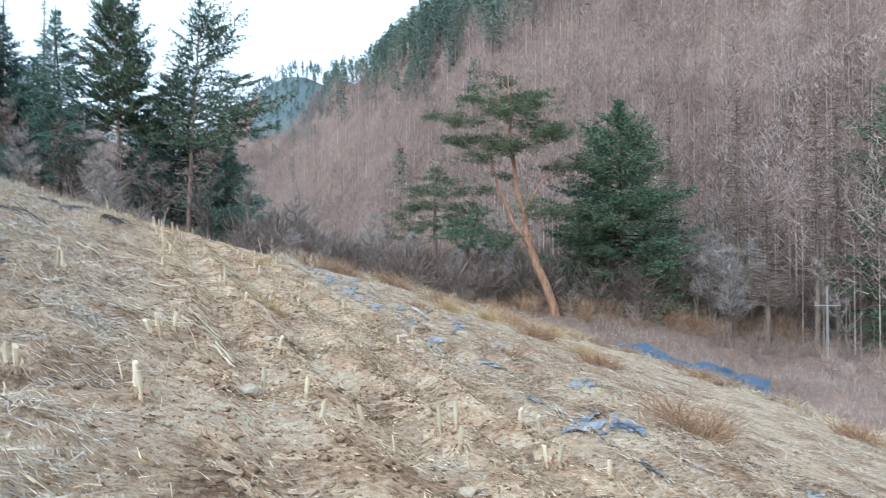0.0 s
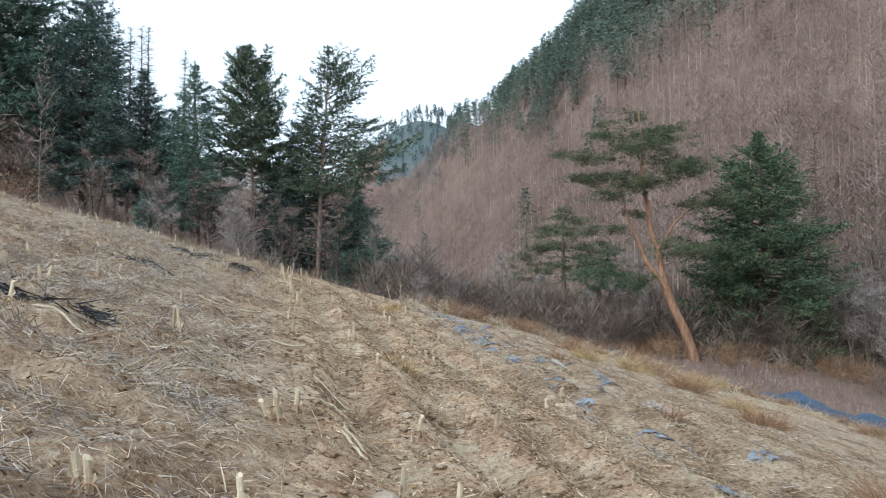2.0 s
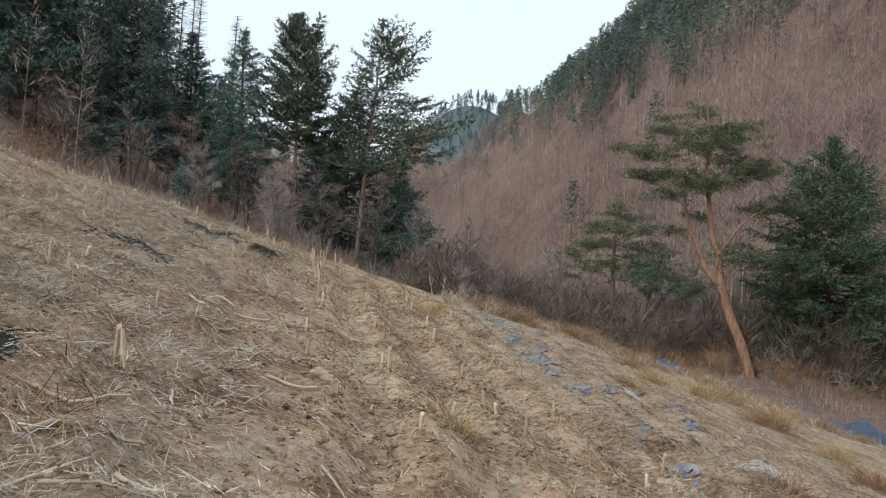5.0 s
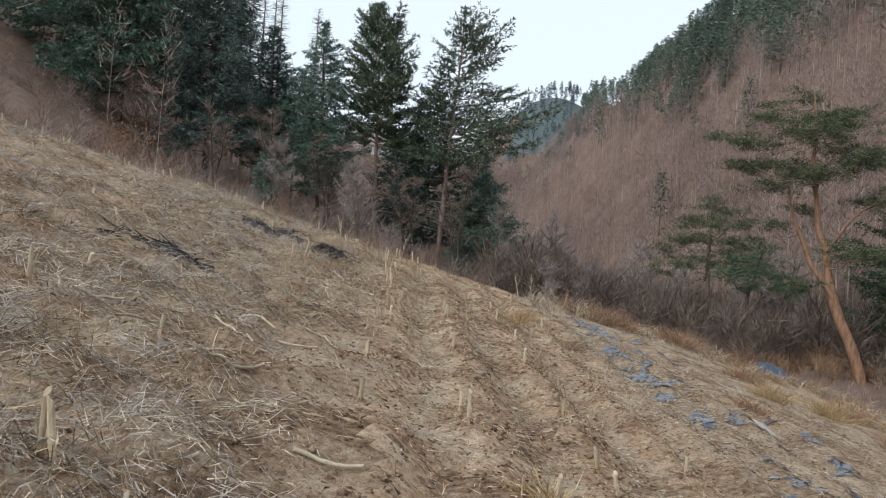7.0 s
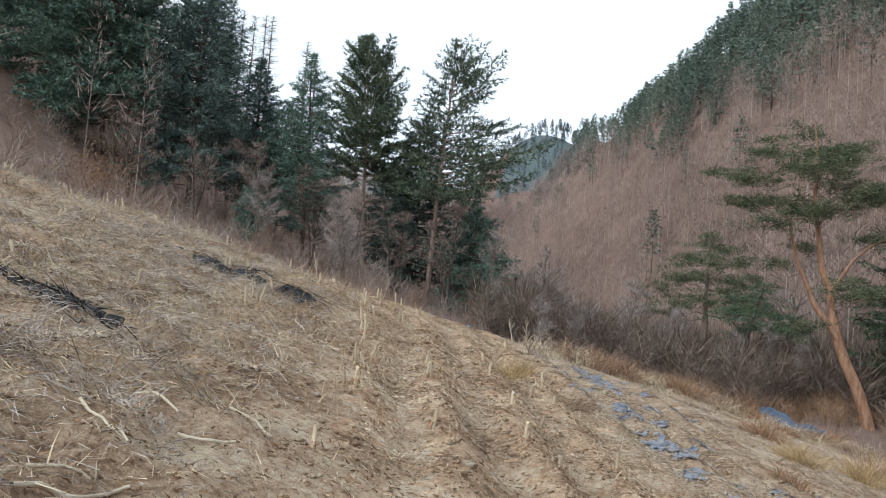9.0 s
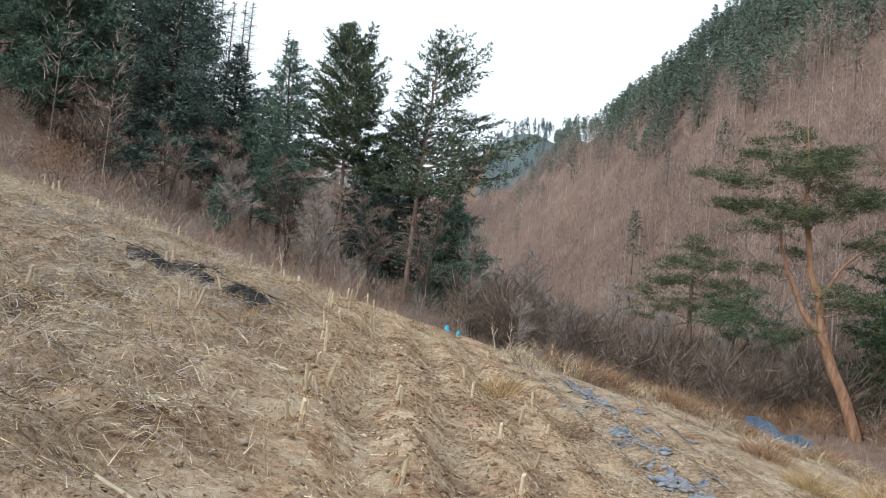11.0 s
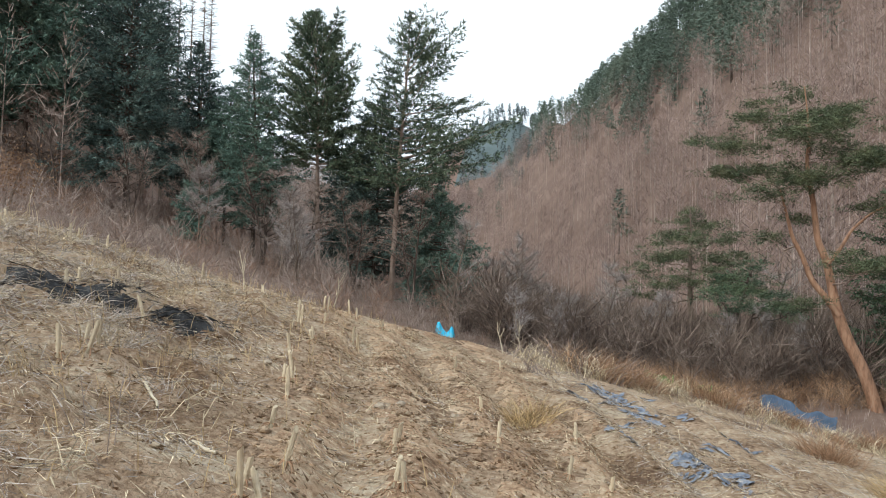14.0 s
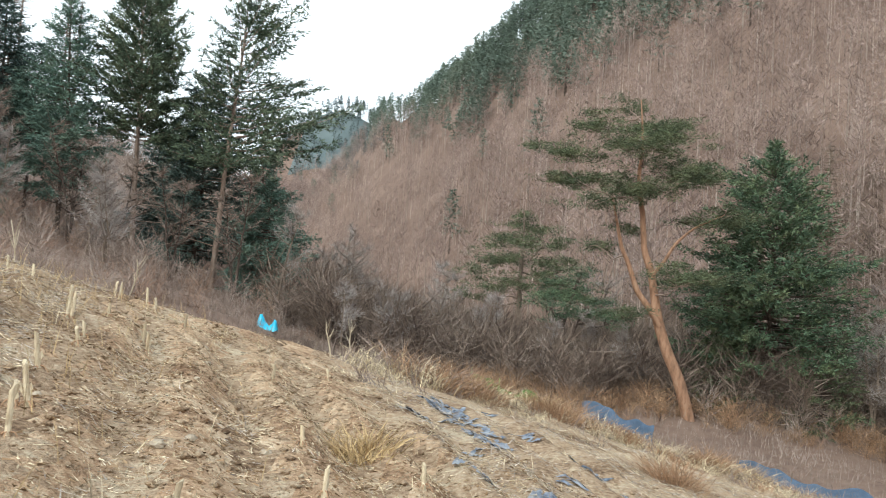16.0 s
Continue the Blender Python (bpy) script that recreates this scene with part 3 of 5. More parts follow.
padded_pine("young_pine", "dark crooked young pine in the valley scrub", 2.4, 76.0,
            [[(0.0, -1.8), (-0.2, 1.2), (-0.3, 3.0), (0.3, 5.0), (0.6, 6.4)], [(-0.2, 1.0), (0.5, 2.3), (0.9, 3.8)]], [[0.2, 0.17, 0.13, 0.08, 0.03], [0.1, 0.07, 0.03]],
            [(0.6, 6.5, 0.8), (0.4, 5.6, 1.4), (-0.8, 4.8, 1.3), (1.6, 4.6, 1.4), (0.9, 3.8, 1.3), (-1.8, 4.2, 1.1), (2.6, 3.6, 1.0), (-0.6, 3.4, 1.0)],
            420, (M_BARK_DARK, M_BARK_DARK, M_FIR_GREEN))

# ---- far woods ----


def scatter_hill(n, az_lo, az_hi, r_of, keep):
    az = rng.uniform(az_lo, az_hi, n)
    foot = np.interp(az, AZ, FOOT)
    top = np.interp(az, AZ, RIDGE)
    lo = foot * 0.86
    r = np.sqrt(rng.uniform(0, 1, n) * ((top * 1.03) ** 2 - lo ** 2) + lo ** 2)
    r = lo + (top * 1.03 - lo) * rng.random(n) ** r_of
    x = HUB[0] + r * np.sin(np.radians(az))
    y = HUB[1] + r * np.cos(np.radians(az))
    z = height(x, y)
    el = np.degrees(np.arctan2(z - HUB[2], r))
    ok = keep(az, el, r)
    return x[ok], y[ok], z[ok], r[ok]


def pine_line(az):
    return np.interp(az, [-14, -9, -6, -3, 0, 3.5, 7.2, 12.4, 20, 60], [11.8, 11.2, 11.4, 11.6, 12.4, 14.5, 16.4, 18.6, 22.5, 38]) + 0.4 * np.sin(az * 0.9) + 0.3 * np.sin(az * 2.3 + 1)


def wood(name, label, xs, ys, zs, hs, axis_list, twig_list, trunk_w, m_twig, m_trunk):
    """One mesh of many far trees, each a turned and scaled copy of one of several made trees."""
    tw, tr = [], []
    for x, y, z, h in zip(xs, ys, zs, hs):
        k = rng.integers(len(twig_list))
        a = rng.random() * 2 * math.pi
        c, s = math.cos(a), math.sin(a)
        rot = np.array([[c, -s, 0], [s, c, 0], [0, 0, 1]]) * h
        o = np.array([x, y, z - 0.3])
        tw.append(twig_list[k] @ rot.T + o)
        p = axis_list[k] @ rot.T + o
        w = trunk_w * h
        w *= rng.uniform(0.5, 1.4)
        if rng.random() < 0.35:
            w *= 0.45
        for sgn in (np.array([1.0, 0, 0]), np.array([0, 1.0, 0])):
            tr.append(np.stack([p[0] - sgn * w, p[0] + sgn * w, p[0] + (p[-1] - p[0]) * 0.8])[None])
    ob = new(name, tri_mesh(name, np.concatenate(tw), m_twig))
    tagged(ob, label, "wood", kind="stuff")
    ob = new(name + "_trunks", tri_mesh(name + "_trunks", np.concatenate(tr), m_trunk))
    tagged(ob, "pale slender trunks of " + label, "wood", kind="stuff")


la, lt = [], []
for _ in range(6):
    m = 118
    f = 0.36 + 0.64 * rng.random(m)
    a = rng.random(m) * 2 * math.pi
    out = np.stack([np.cos(a), np.sin(a), 0 * a], -1)
    g = (f - 0.36) / 0.64
    ln = 0.13 * (1 - g) ** 0.6 + 0.02
    p = np.stack([0 * f, 0 * f, f], -1) + out * (ln * rng.random(m) * 0.9)[:, None]
    d = unit(out * 0.6 + rng.normal(size=(m, 3)) * 0.35 + np.array([0, 0, 0.75]))
    lt.append(blades(p, d, ln * rng.uniform(0.35, 0.8, m) + 0.015, 0.0044))
    la.append(np.array([(0, 0, 0), (0, 0, 1.0)], float))
x, y, z, r = scatter_hill(4500, -14, 60, 0.8, lambda az, el, r: el < pine_line(az) + rng.normal(size=len(az)) * 0.7)
wood("larch_wood", "leafless reddish-brown larch wood covering the steep hillside", x, y, z, rng.uniform(13, 19, len(x)), la, lt, 0.0050, M_LARCH, M_LARCH_TRUNK)
pa, pt = [], []
for _ in range(6):
    m = 170
    f = 0.25 + 0.75 * rng.random(m) ** 0.8
    a = rng.random(m) * 2 * math.pi
    out = np.stack([np.cos(a), np.sin(a), 0 * a], -1)
    ln = 0.24 * (1 - f) ** 0.7 + 0.03
    p = np.stack([0 * f, 0 * f, f], -1) + out * (ln * rng.random(m) * 0.8)[:, None]
    d = unit(out + rng.normal(size=(m, 3)) * 0.5 + np.array([0, 0, 0.15]))
    pt.append(blades(p, d, ln * 0.42 + 0.04, 0.027))
    pa.append(np.array([(0, 0, 0), (0, 0, 0.9)], float))
x, y, z, r = scatter_hill(3600, -14, 50, 0.45, lambda az, el, r: (el > pine_line(az) + rng.normal(size=len(az)) * 0.9) | ((r > 170) & (rng.random(len(az)) < np.where((az > 7) & (el > 11), 0.06, 0.015))))
wood("pine_wood", "haze-lightened grey-green pine wood along the upper ridge", x, y, z, rng.uniform(10, 16, len(x)), pa, pt, 0.012, M_FARPINE, M_BARK_DARK)
hx = rng.uniform(-330, 70, 2800)
hy = rng.uniform(430, 710, 2800)
ok = (height(hx, hy) > 30) & (np.degrees(np.arctan2(hx - HUB[0], hy - HUB[1])) < -6.8)
hx, hy = hx[ok], hy[ok]
crest = np.degrees(np.arctan2(height(hx, hy) - HUB[2], np.hypot(hx - HUB[0], hy - HUB[1]))) > 8.6 + rng.normal(size=len(hx)) * 0.5
lx, ly = hx[~crest], hy[~crest]
hx, hy = hx[crest], hy[crest]
wood("larch_wood", "leafless greyish-brown larch wood at the head of the valley", lx, ly, height(lx, ly), rng.uniform(13, 19, len(lx)), la, [t * np.array([1.5, 1.5, 1.0]) for t in lt], 0.006, M_LARCH, M_LARCH_TRUNK)
ft = []
for _ in range(5):
    m = 90
    f = 0.2 + 0.8 * rng.random(m) ** 0.8
    a = rng.random(m) * 2 * math.pi
    out = np.stack([np.cos(a), np.sin(a), 0 * a], -1)
    ln = 0.26 * (1 - f) ** 0.7 + 0.03
    p = np.stack([0 * f, 0 * f, f], -1) + out * (ln * rng.random(m) * 0.7)[:, None]
    ft.append(blades(p, unit(out + rng.normal(size=(m, 3)) * 0.4), ln * 0.5 + 0.05, 0.055))
# the air's blue haze on this wood is only its needle colour
wood("far_hill_wood", "haze-tinted bluish pine wood on the distant hump of the valley", hx, hy, height(hx, hy) - 1.5, rng.uniform(7, 10, len(hx)), pa[:5], ft, 0.012, M_HAZEPINE, M_BARK_DARK)
x, y, z, r = scatter_hill(1500, -75, -13, 1.3, lambda az, el, r: (el < 40) & ((r > 105) | (rng.random(len(az)) < 0.015)))
wood("larch_wood", "leafless grey-brown wood behind the conifer stand", x, y, z, rng.uniform(12, 18, len(x)), la, lt, 0.005, M_BRUSH, M_LARCH_TRUNK)

# brush in the valley below the field
bt, ba = [], []
for _ in range(8):
    m = 90
    a = rng.random(m) * 2 * math.pi
    out = np.stack([np.cos(a), np.sin(a), 0 * a], -1)
    q = rng.random(m)
    p = out * (0.30 * q * rng.random(m))[:, None] + np.array([0, 0, 1.0]) * (q * 0.7)[:, None]
    d = unit(out * 0.7 + rng.normal(size=(m, 3)) * 0.45 + np.array([0, 0, 0.8]))
    bt.append(blades(p, d, rng.uniform(0.15, 0.5, m), 0.010))
    ba.append(np.array([(0, 0, 0), (0, 0, 0.6)], float))
bx = rng.uniform(-70, 55, 3300)
by = rng.uniform(26, 120, 3300)
be = beyond_edge(bx, by)
ok = (be > np.where(bx < -5, 6.5, 3.0)) & (height(bx, by) < 45) & (np.hypot(bx - 6.5, by - 62) > 7.0)
bx, by = bx[ok], by[ok]
size_b = rng.uniform(0.8, 3.4, len(bx)) * np.clip((beyond_edge(bx, by) - 1) / 8, 0.35, 1)
size_b = np.where((by < 67) & (bx > -17) & (bx < 18), np.minimum(size_b, np.where(bx < -3, 0.6, 0.3) + 0.6 * rng.random(len(bx))), size_b)
half = rng.random(len(bx)) < 0.62
wood("brush", "grey-brown leafless brush filling the valley below the field", bx[half], by[half], height(bx[half], by[half]), size_b[half], ba, bt, 0.012, M_BRUSH, M_BRUSH)
half = ~half
wood("russet_brush", "russet leafless scrub on the banks round the field", bx[half], by[half], height(bx[half], by[half]), size_b[half] * 0.8, ba, bt, 0.012, M_BRUSH_RED, M_BRUSH_RED)

def valley_grass(name, label, n, mat, x_lo, x_hi, y_lo, y_hi, lo, hi):
    """Withered grass and low stems standing on the ground below the field."""
    x = rng.uniform(x_lo, x_hi, n)
    y = rng.uniform(y_lo, y_hi, n)
    ok = (beyond_edge(x, y) > np.where(x < -5, 3.5, 0.3)) & (rng.random(n) < 0.25 + 0.75 * (0.5 + 0.5 * wave(x, y, 0.9, 0.6, 0) * wave(x, y, -0.5, 1.1, 1)))
    x, y = x[ok], y[ok]
    m = len(x)
    d = unit(rng.normal(size=(m, 3)) * 0.3 + np.array([0, 0, 1.0]))
    ob = new(name, tri_mesh(name, blades(np.stack([x, y, height(x, y) - 0.02], -1), d, rng.uniform(lo, hi, m), 0.03), mat))
    tagged(ob, label, "grass", kind="stuff")


valley_grass("valley_grass", "withered grey-brown grass on the valley floor", 15000, M_BRUSH, -22, 14, 30, 72, 0.15, 0.55)
valley_grass("valley_grass", "grey dead undergrowth on the valley floor", 42000, M_BRUSH, -45, 40, 28, 84, 0.3, 1.0)

for label, n, x_lo, x_hi, y_lo, y_hi, lo, hi, m_twig in (("dark tangled leafless undergrowth along the foot of the hill", 1500, -20, 55, 74, 115, 2.0, 5.5, M_BARK),
                                                    ("brown leafless thicket behind the red pine", 1500, -16, 34, 69, 92, 2.5, 6.0, M_BRUSH_DARK),
                                                    ("straw-coloured dead undergrowth at the valley edge", 500, -4, 28, 66.5, 74, 0.8, 2.4, M_GRASS_RED),
                                                    ("brown dead weeds on the bank below the field rim", 1300, -1, 27, 24, 66, 0.3, 0.62, M_BRUSH),
                                                    ("low grey-brown scrub below the field rim", 800, -15, 0, 43, 67, 0.5, 1.3, M_BRUSH_DARK)):
    dx_b = rng.uniform(x_lo, x_hi, n)
    dy_b = rng.uniform(y_lo, y_hi, n)
    outside = beyond_edge(dx_b, dy_b) > 0.8
    dx_b, dy_b = dx_b[outside], dy_b[outside]
    n = len(dx_b)
    wood("dark_brush", label, dx_b, dy_b, height(dx_b, dy_b), rng.uniform(lo, hi, n), ba, bt, 0.012, m_twig, M_BARK_DARK)

# small leafless trees of the valley, each one a thing
BARE = [(-14.2, 80, 8.0), (-16.0, 82, 7.0), (-11.6, 79, 6.5), (-11.5, 66, 5.0), (-9.0, 70, 6.0), (-7.2, 74, 8.0), (-13.0, 78, 9), (-5.0, 84, 8), (3.5, 78, 7), (20.5, 70, 9), (23.0, 74, 10), (18.0, 82, 10), (26, 78, 11), (12, 82, 9), (-27, 66, 7), (-31, 63, 6), (-24, 62, 6), (29, 62, 9), (-16.5, 70, 8), (6, 90, 11), (22, 66, 7), (19.5, 73, 8), (21.5, 69.5, 7), (6.2, 72.5, 5), (12.5, 75.5, 6), (-3.5, 76, 6), (0.6, 73, 5), (25, 70, 8), (4.5, 74.5, 6.5)]


def bare_thing(x, y, h, label, mat_t, mat_w):
    z0 = ground_z(x, y) - 0.1
    tree = root("bare_tree", x, y, z0, label, "tree", "leafless valley trees")
    stems = []
    n_stem = int(rng.integers(1, 4))
    tw = []
    for k in range(n_stem):
        a = rng.random() * 2 * math.pi
        u = np.linspace(0, 1, 6)
        lean_r = rng.uniform(0.05, 0.28) * h
        path = np.stack([np.cos(a) * lean_r * u ** 1.3, np.sin(a) * lean_r * u ** 1.3, h * u * rng.uniform(0.75, 1)], -1) + np.vstack([np.zeros(3), rng.normal(size=(5, 3)) * 0.08])
        stems.append((path, np.linspace(0.012 * h, 0.012, 6)))
        for _ in range(16):
            f = rng.uniform(0.25, 0.95)
            b = np.array([np.interp(f, u, path[:, i]) for i in range(3)])
            a2 = rng.random() * 2 * math.pi
            ln = h * 0.3 * (1.15 - f)
            v = np.linspace(0, 1, 4)[:, None]
            limb = b + np.array([math.cos(a2), math.sin(a2), 0]) * ln * v + np.array([0, 0, 1.0]) * ln * 0.7 * v ** 1.4
            stems.append((limb, np.linspace(0.005 * h, 0.006, 4)))
            m = 64
            q = rng.random(m)
            on = np.stack([np.interp(q, v[:, 0], limb[:, i]) for i in range(3)], -1)
            tw.append(blades(on, unit(rng.normal(size=(m, 3)) * 0.8 + np.array([math.cos(a2), math.sin(a2), 0.8])), rng.uniform(0.2, 0.9, m), 0.022))
    part("trunk", quick_mesh("trunk", *tubes(stems[:1], 8), mat_t, True), tree)
    tagged(part("branchwork", quick_mesh("branchwork", *tubes(stems[1:], 4), mat_t, True), tree), kind="stuff")
    tagged(part("twig_mass", tri_mesh("twig_mass", np.concatenate(tw), mat_w), tree), kind="stuff")


for x, y, h in BARE:
    bare_thing(x, y, h, "small leafless grey tree with fine twigs in the valley scrub", M_BARK, M_GREYTWIG)
for x, y, h in [(-44, 66, 8), (-38.5, 67, 8), (-35, 70, 9), (-31, 72, 9), (-27.5, 71, 8), (-24, 72, 8), (-20, 73, 9), (-47, 68, 8)]:
    bare_thing(x, y, h, "dark slender leafless stem under the conifers", M_BARK_DARK, M_BRUSH)
for x, y, h in [(-53.7, 95, 37.0), (-52.7, 95.5, 36.2), (-50.9, 95, 35.2), (-49.5, 95, 35.3), (-48.4, 94.5, 35.0), (-44.1, 95, 32.1), (-42.9, 95, 30.9), (-56.5, 96, 39.0), (-59.0, 94, 40.0), (27.2, 63, 13.5), (31, 68, 15), (24.5, 72, 17), (20.5, 78, 17), (33.5, 60, 14), (23.4, 62.5, 6.8)]:
    z0 = ground_z(x, y)
    tree = root("larch_tree", x, y, z0, "tall leafless larch with fine bare side branches", "tree", "bare larches")
    hh = h - z0
    part("trunk", quick_mesh("trunk", *tube([(0, 0, 0), (0.1, 0, hh * 0.5), (0, 0, hh)], [0.2, 0.13, 0.03], 8), M_BARK, True), tree)
    m = 620
    f = 0.3 + 0.7 * rng.random(m)
    a = rng.random(m) * 2 * math.pi
    out = np.stack([np.cos(a), np.sin(a), 0 * a], -1)
    tagged(part("twig_mass", tri_mesh("twig_mass", blades(np.stack([0 * f, 0 * f, f * hh], -1), unit(out + np.array([0, 0, 0.12]) + rng.normal(size=(m, 3)) * 0.1), 2.4 * (1.05 - f) ** 0.6 + 0.2, 0.05), M_BARK), tree), kind="stuff")
z0 = ground_z(-33.5, 49.0)
shrub = root("oak_shrub", -33.5, 49.0, z0, "shrub still holding withered orange-brown leaves", "shrub")
p = rng.normal(size=(1400, 3)) * np.array([1.0, 1.0, 0.8]) + np.array([0, 0, 2.2])
part("foliage", tri_mesh("foliage", blades(p, unit(rng.normal(size=(1400, 3))), 0.13, 0.08), M_RUST), shrub)
part("stem_cluster", quick_mesh("stem_cluster", *tubes([(np.array([(0, 0, -0.3), (c * 0.5, d * 0.5, 1.3), (c * 1.2, d * 1.2, 3.0)]), [0.05, 0.035, 0.01]) for c, d in ((1, 0), (-0.6, 0.8), (-0.5, -0.9), (0.3, 0.6))], 5), M_BARK, True), shrub)

# ---- field litter ----


def slope_dirs(x, y, a, lift):
    """Unit ways along the ground at the turn a, lifted by some."""
    e = 0.15
    gx = (height(x + e, y) - height(x - e, y)) / (2 * e)
    gy = (height(x, y + e) - height(x, y - e)) / (2 * e)
    c, q = np.cos(a), np.sin(a)
    return unit(np.stack([c, q, gx * c + gy * q + lift], -1))


def across_row(x, y):
    return x * RUT[1] - y * RUT[0]


def patch(x, y, k):
    return 0.5 + 0.25 * wave(x, y, 0.83 * k, 0.41 * k, 1.3) + 0.25 * wave(x, y, -0.57 * k, 0.95 * k, 0.2) * wave(x, y, 1.7 * k, -0.6 * k, 2.0)


def in_field(n, x_lo, x_hi, y_lo, y_hi, keep):
    x = rng.uniform(x_lo, x_hi, n)
    y = rng.uniform(y_lo, y_hi, n)
    ok = (beyond_edge(x, y) < 0.5) & (rng.random(n) < keep(x, y))
    return x[ok], y[ok]


def bare_soil(x, y):
    k = np.zeros(np.shape(x))
    for cx, cy, cr in ((-5.3, 12.8, 0.8), (-4.4, 8.3, 0.7), (-2.2, 5.0, 0.8), (-7.9, 20.0, 0.8), (-5.2, 14.4, 0.7), (-3.6, 6.6, 0.6), (-9.6, 22.0, 0.75), (-8.6, 22.5, 0.45), (-7.7, 15.3, 0.6), (-5.4, 9.1, 0.8)):
        k = k + np.exp(-((x - cx) ** 2 + (y - cy) ** 2) / cr ** 2)
    return np.clip(k, 0, 1)


def straw_share(x, y):
    c = across_row(x, y)
    left = smooth((0.2 - c) / 0.8)
    ruts = smooth((c - 0.0) / 0.6) * smooth((3.9 - c) / 0.8)
    right = smooth((c - 3.4) / 0.8)
    left = left * (1 - 0.8 * bare_soil(x, y))
    ruts = ruts * (0.35 + 1.3 * (0.5 - 0.5 * np.sin((c + 0.06 * wave(x, y, 0.7, 1.6, 0.4)) * 2 * math.pi / 0.95)) ** 2)
    gaps = np.clip(0.15 + 1.5 * patch(x, y, 1.6) * (0.35 + 0.9 * patch(y, x, 3.9)), 0, 1.3)
    return np.clip((0.95 * left + 0.12 * ruts + 0.52 * right) * gaps, 0, 1)


def lying_straw(name, label, n, mat, l_lo, l_hi, w_lo, w_hi, share, box=(-17, 12, 0.5, 38)):
    x, y = in_field(n, *box, share)
    m = len(x)
    a = rng.random(m) * 2 * math.pi
    d = slope_dirs(x, y, a, rng.normal(size=m) * 0.28 + 0.08)
    p = np.stack([x, y, height(x, y) + rng.uniform(0.004, 0.045, m)], -1)
    ob = new(name, tri_mesh(name, blades(p, d, rng.uniform(l_lo, l_hi, m), rng.uniform(w_lo, w_hi, m)), mat))
    tagged(ob, label, "straw", kind="stuff")


coarse_share = lambda x, y: straw_share(x, y) * (1 - 0.75 * smooth((across_row(x, y) - 0.1) / 0.4) * smooth((3.9 - across_row(x, y)) / 0.4))
near = (-11, 5, 2.0, 27)
by_path = lambda x, y: straw_share(x, y) * (1 - 0.4 * smooth((across_row(x, y) - 0.1) / 0.4) * smooth((3.9 - across_row(x, y)) / 0.4)) * np.clip(1.25 - np.abs(across_row(x, y) - 0.6) / 6.0, 0.1, 1)
lying_straw("straw_litter", "pale dry straw strewn over the field", 130000, M_STRAW, 0.05, 0.22, 0.005, 0.010, coarse_share)
lying_straw("grey_straw_litter", "grey weathered stalks matted on the field", 190000, M_STRAW_GREY, 0.05, 0.24, 0.005, 0.010, coarse_share)
lying_straw("straw_litter", "fine pale straw bits trodden into the soil", 280000, M_STRAW, 0.03, 0.17, 0.003, 0.007, by_path, near)
lying_straw("grey_straw_litter", "fine grey straw bits trodden into the soil", 290000, M_STRAW_GREY, 0.03, 0.17, 0.003, 0.007, by_path, near)
lying_straw("straw_bits", "short broken straw bits on the bare track", 150000, M_STRAW, 0.02, 0.07, 0.004, 0.010, lambda x, y: 0.75 * smooth((across_row(x, y) - 0.1) / 0.4) * smooth((4.2 - across_row(x, y)) / 0.5) * (0.3 + 0.9 * patch(x, y, 2.3)), (-9, 4, 2, 30))
# dark scraps laid in the furrow bottoms paint their shade
lying_straw("leaf_bits", "dark brown scraps put in the furrows as shade", 60000, M_LEAF_GAPSHADE, 0.02, 0.09, 0.008, 0.02, lambda x, y: np.clip(-furrow(x, y) + 0.1, 0, 1) * smooth((across_row(x, y) - 0.1) / 0.4) * smooth((7.0 - across_row(x, y)) / 2.0) * (0.3 + patch(x, y, 2.1)), (-9, 6, 2, 32))
# scattered dark scraps act as the shadowed gaps between straws
lying_straw("leaf_bits", "brown scraps on the soil standing in for shadow gaps in the straw", 110000, M_LEAF_GAPSHADE, 0.02, 0.07, 0.008, 0.02, lambda x, y: 0.6 + 0.4 * straw_share(x, y), near)


def bent(p, d, length, width, sag):
    """A blade of two bent lengths, three triangles each."""
    n = len(p)
    q = unit(np.cross(d, rng.normal(size=(n, 3))))
    length = np.broadcast_to(length, n)[:, None]
    w = np.broadcast_to(width, n)[:, None] / 2
    flat = unit(d * np.array([1, 1, 0.0]) + 1e-6)
    mid = p + d * length * 0.5
    tip = mid + unit(d + flat * sag - np.array([0, 0, 0.6]) * sag) * length * 0.5
    a, b, c, e = p - q * w, p + q * w, mid - q * w * 0.8, mid + q * w * 0.8
    return np.concatenate([np.stack([a, b, e], 1), np.stack([a, e, c], 1), np.stack([c, e, tip], 1)])


def mats(name, label, n, mat, per, lo, hi, share, up):
    """Clumps of arching dead grass."""
    x, y = in_field(n, -17, 10, 0.5, 36, share)
    k = len(x)
    x = np.repeat(x, per) + rng.normal(size=k * per) * 0.10
    y = np.repeat(y, per) + rng.normal(size=k * per) * 0.10
    tilt = np.repeat(rng.uniform(0, 2 * math.pi, k), per)
    a = tilt + rng.normal(size=k * per) * 0.9
    d = unit(np.stack([np.cos(a), np.sin(a), np.abs(rng.normal(size=k * per)) * up + 0.12], -1))
    p = np.stack([x, y, height(x, y)], -1)
    ob = new(name, tri_mesh(name, bent(p, d, rng.uniform(lo, hi, k * per), 0.0065, 0.9), mat))
    tagged(ob, label, "grass", kind="stuff")


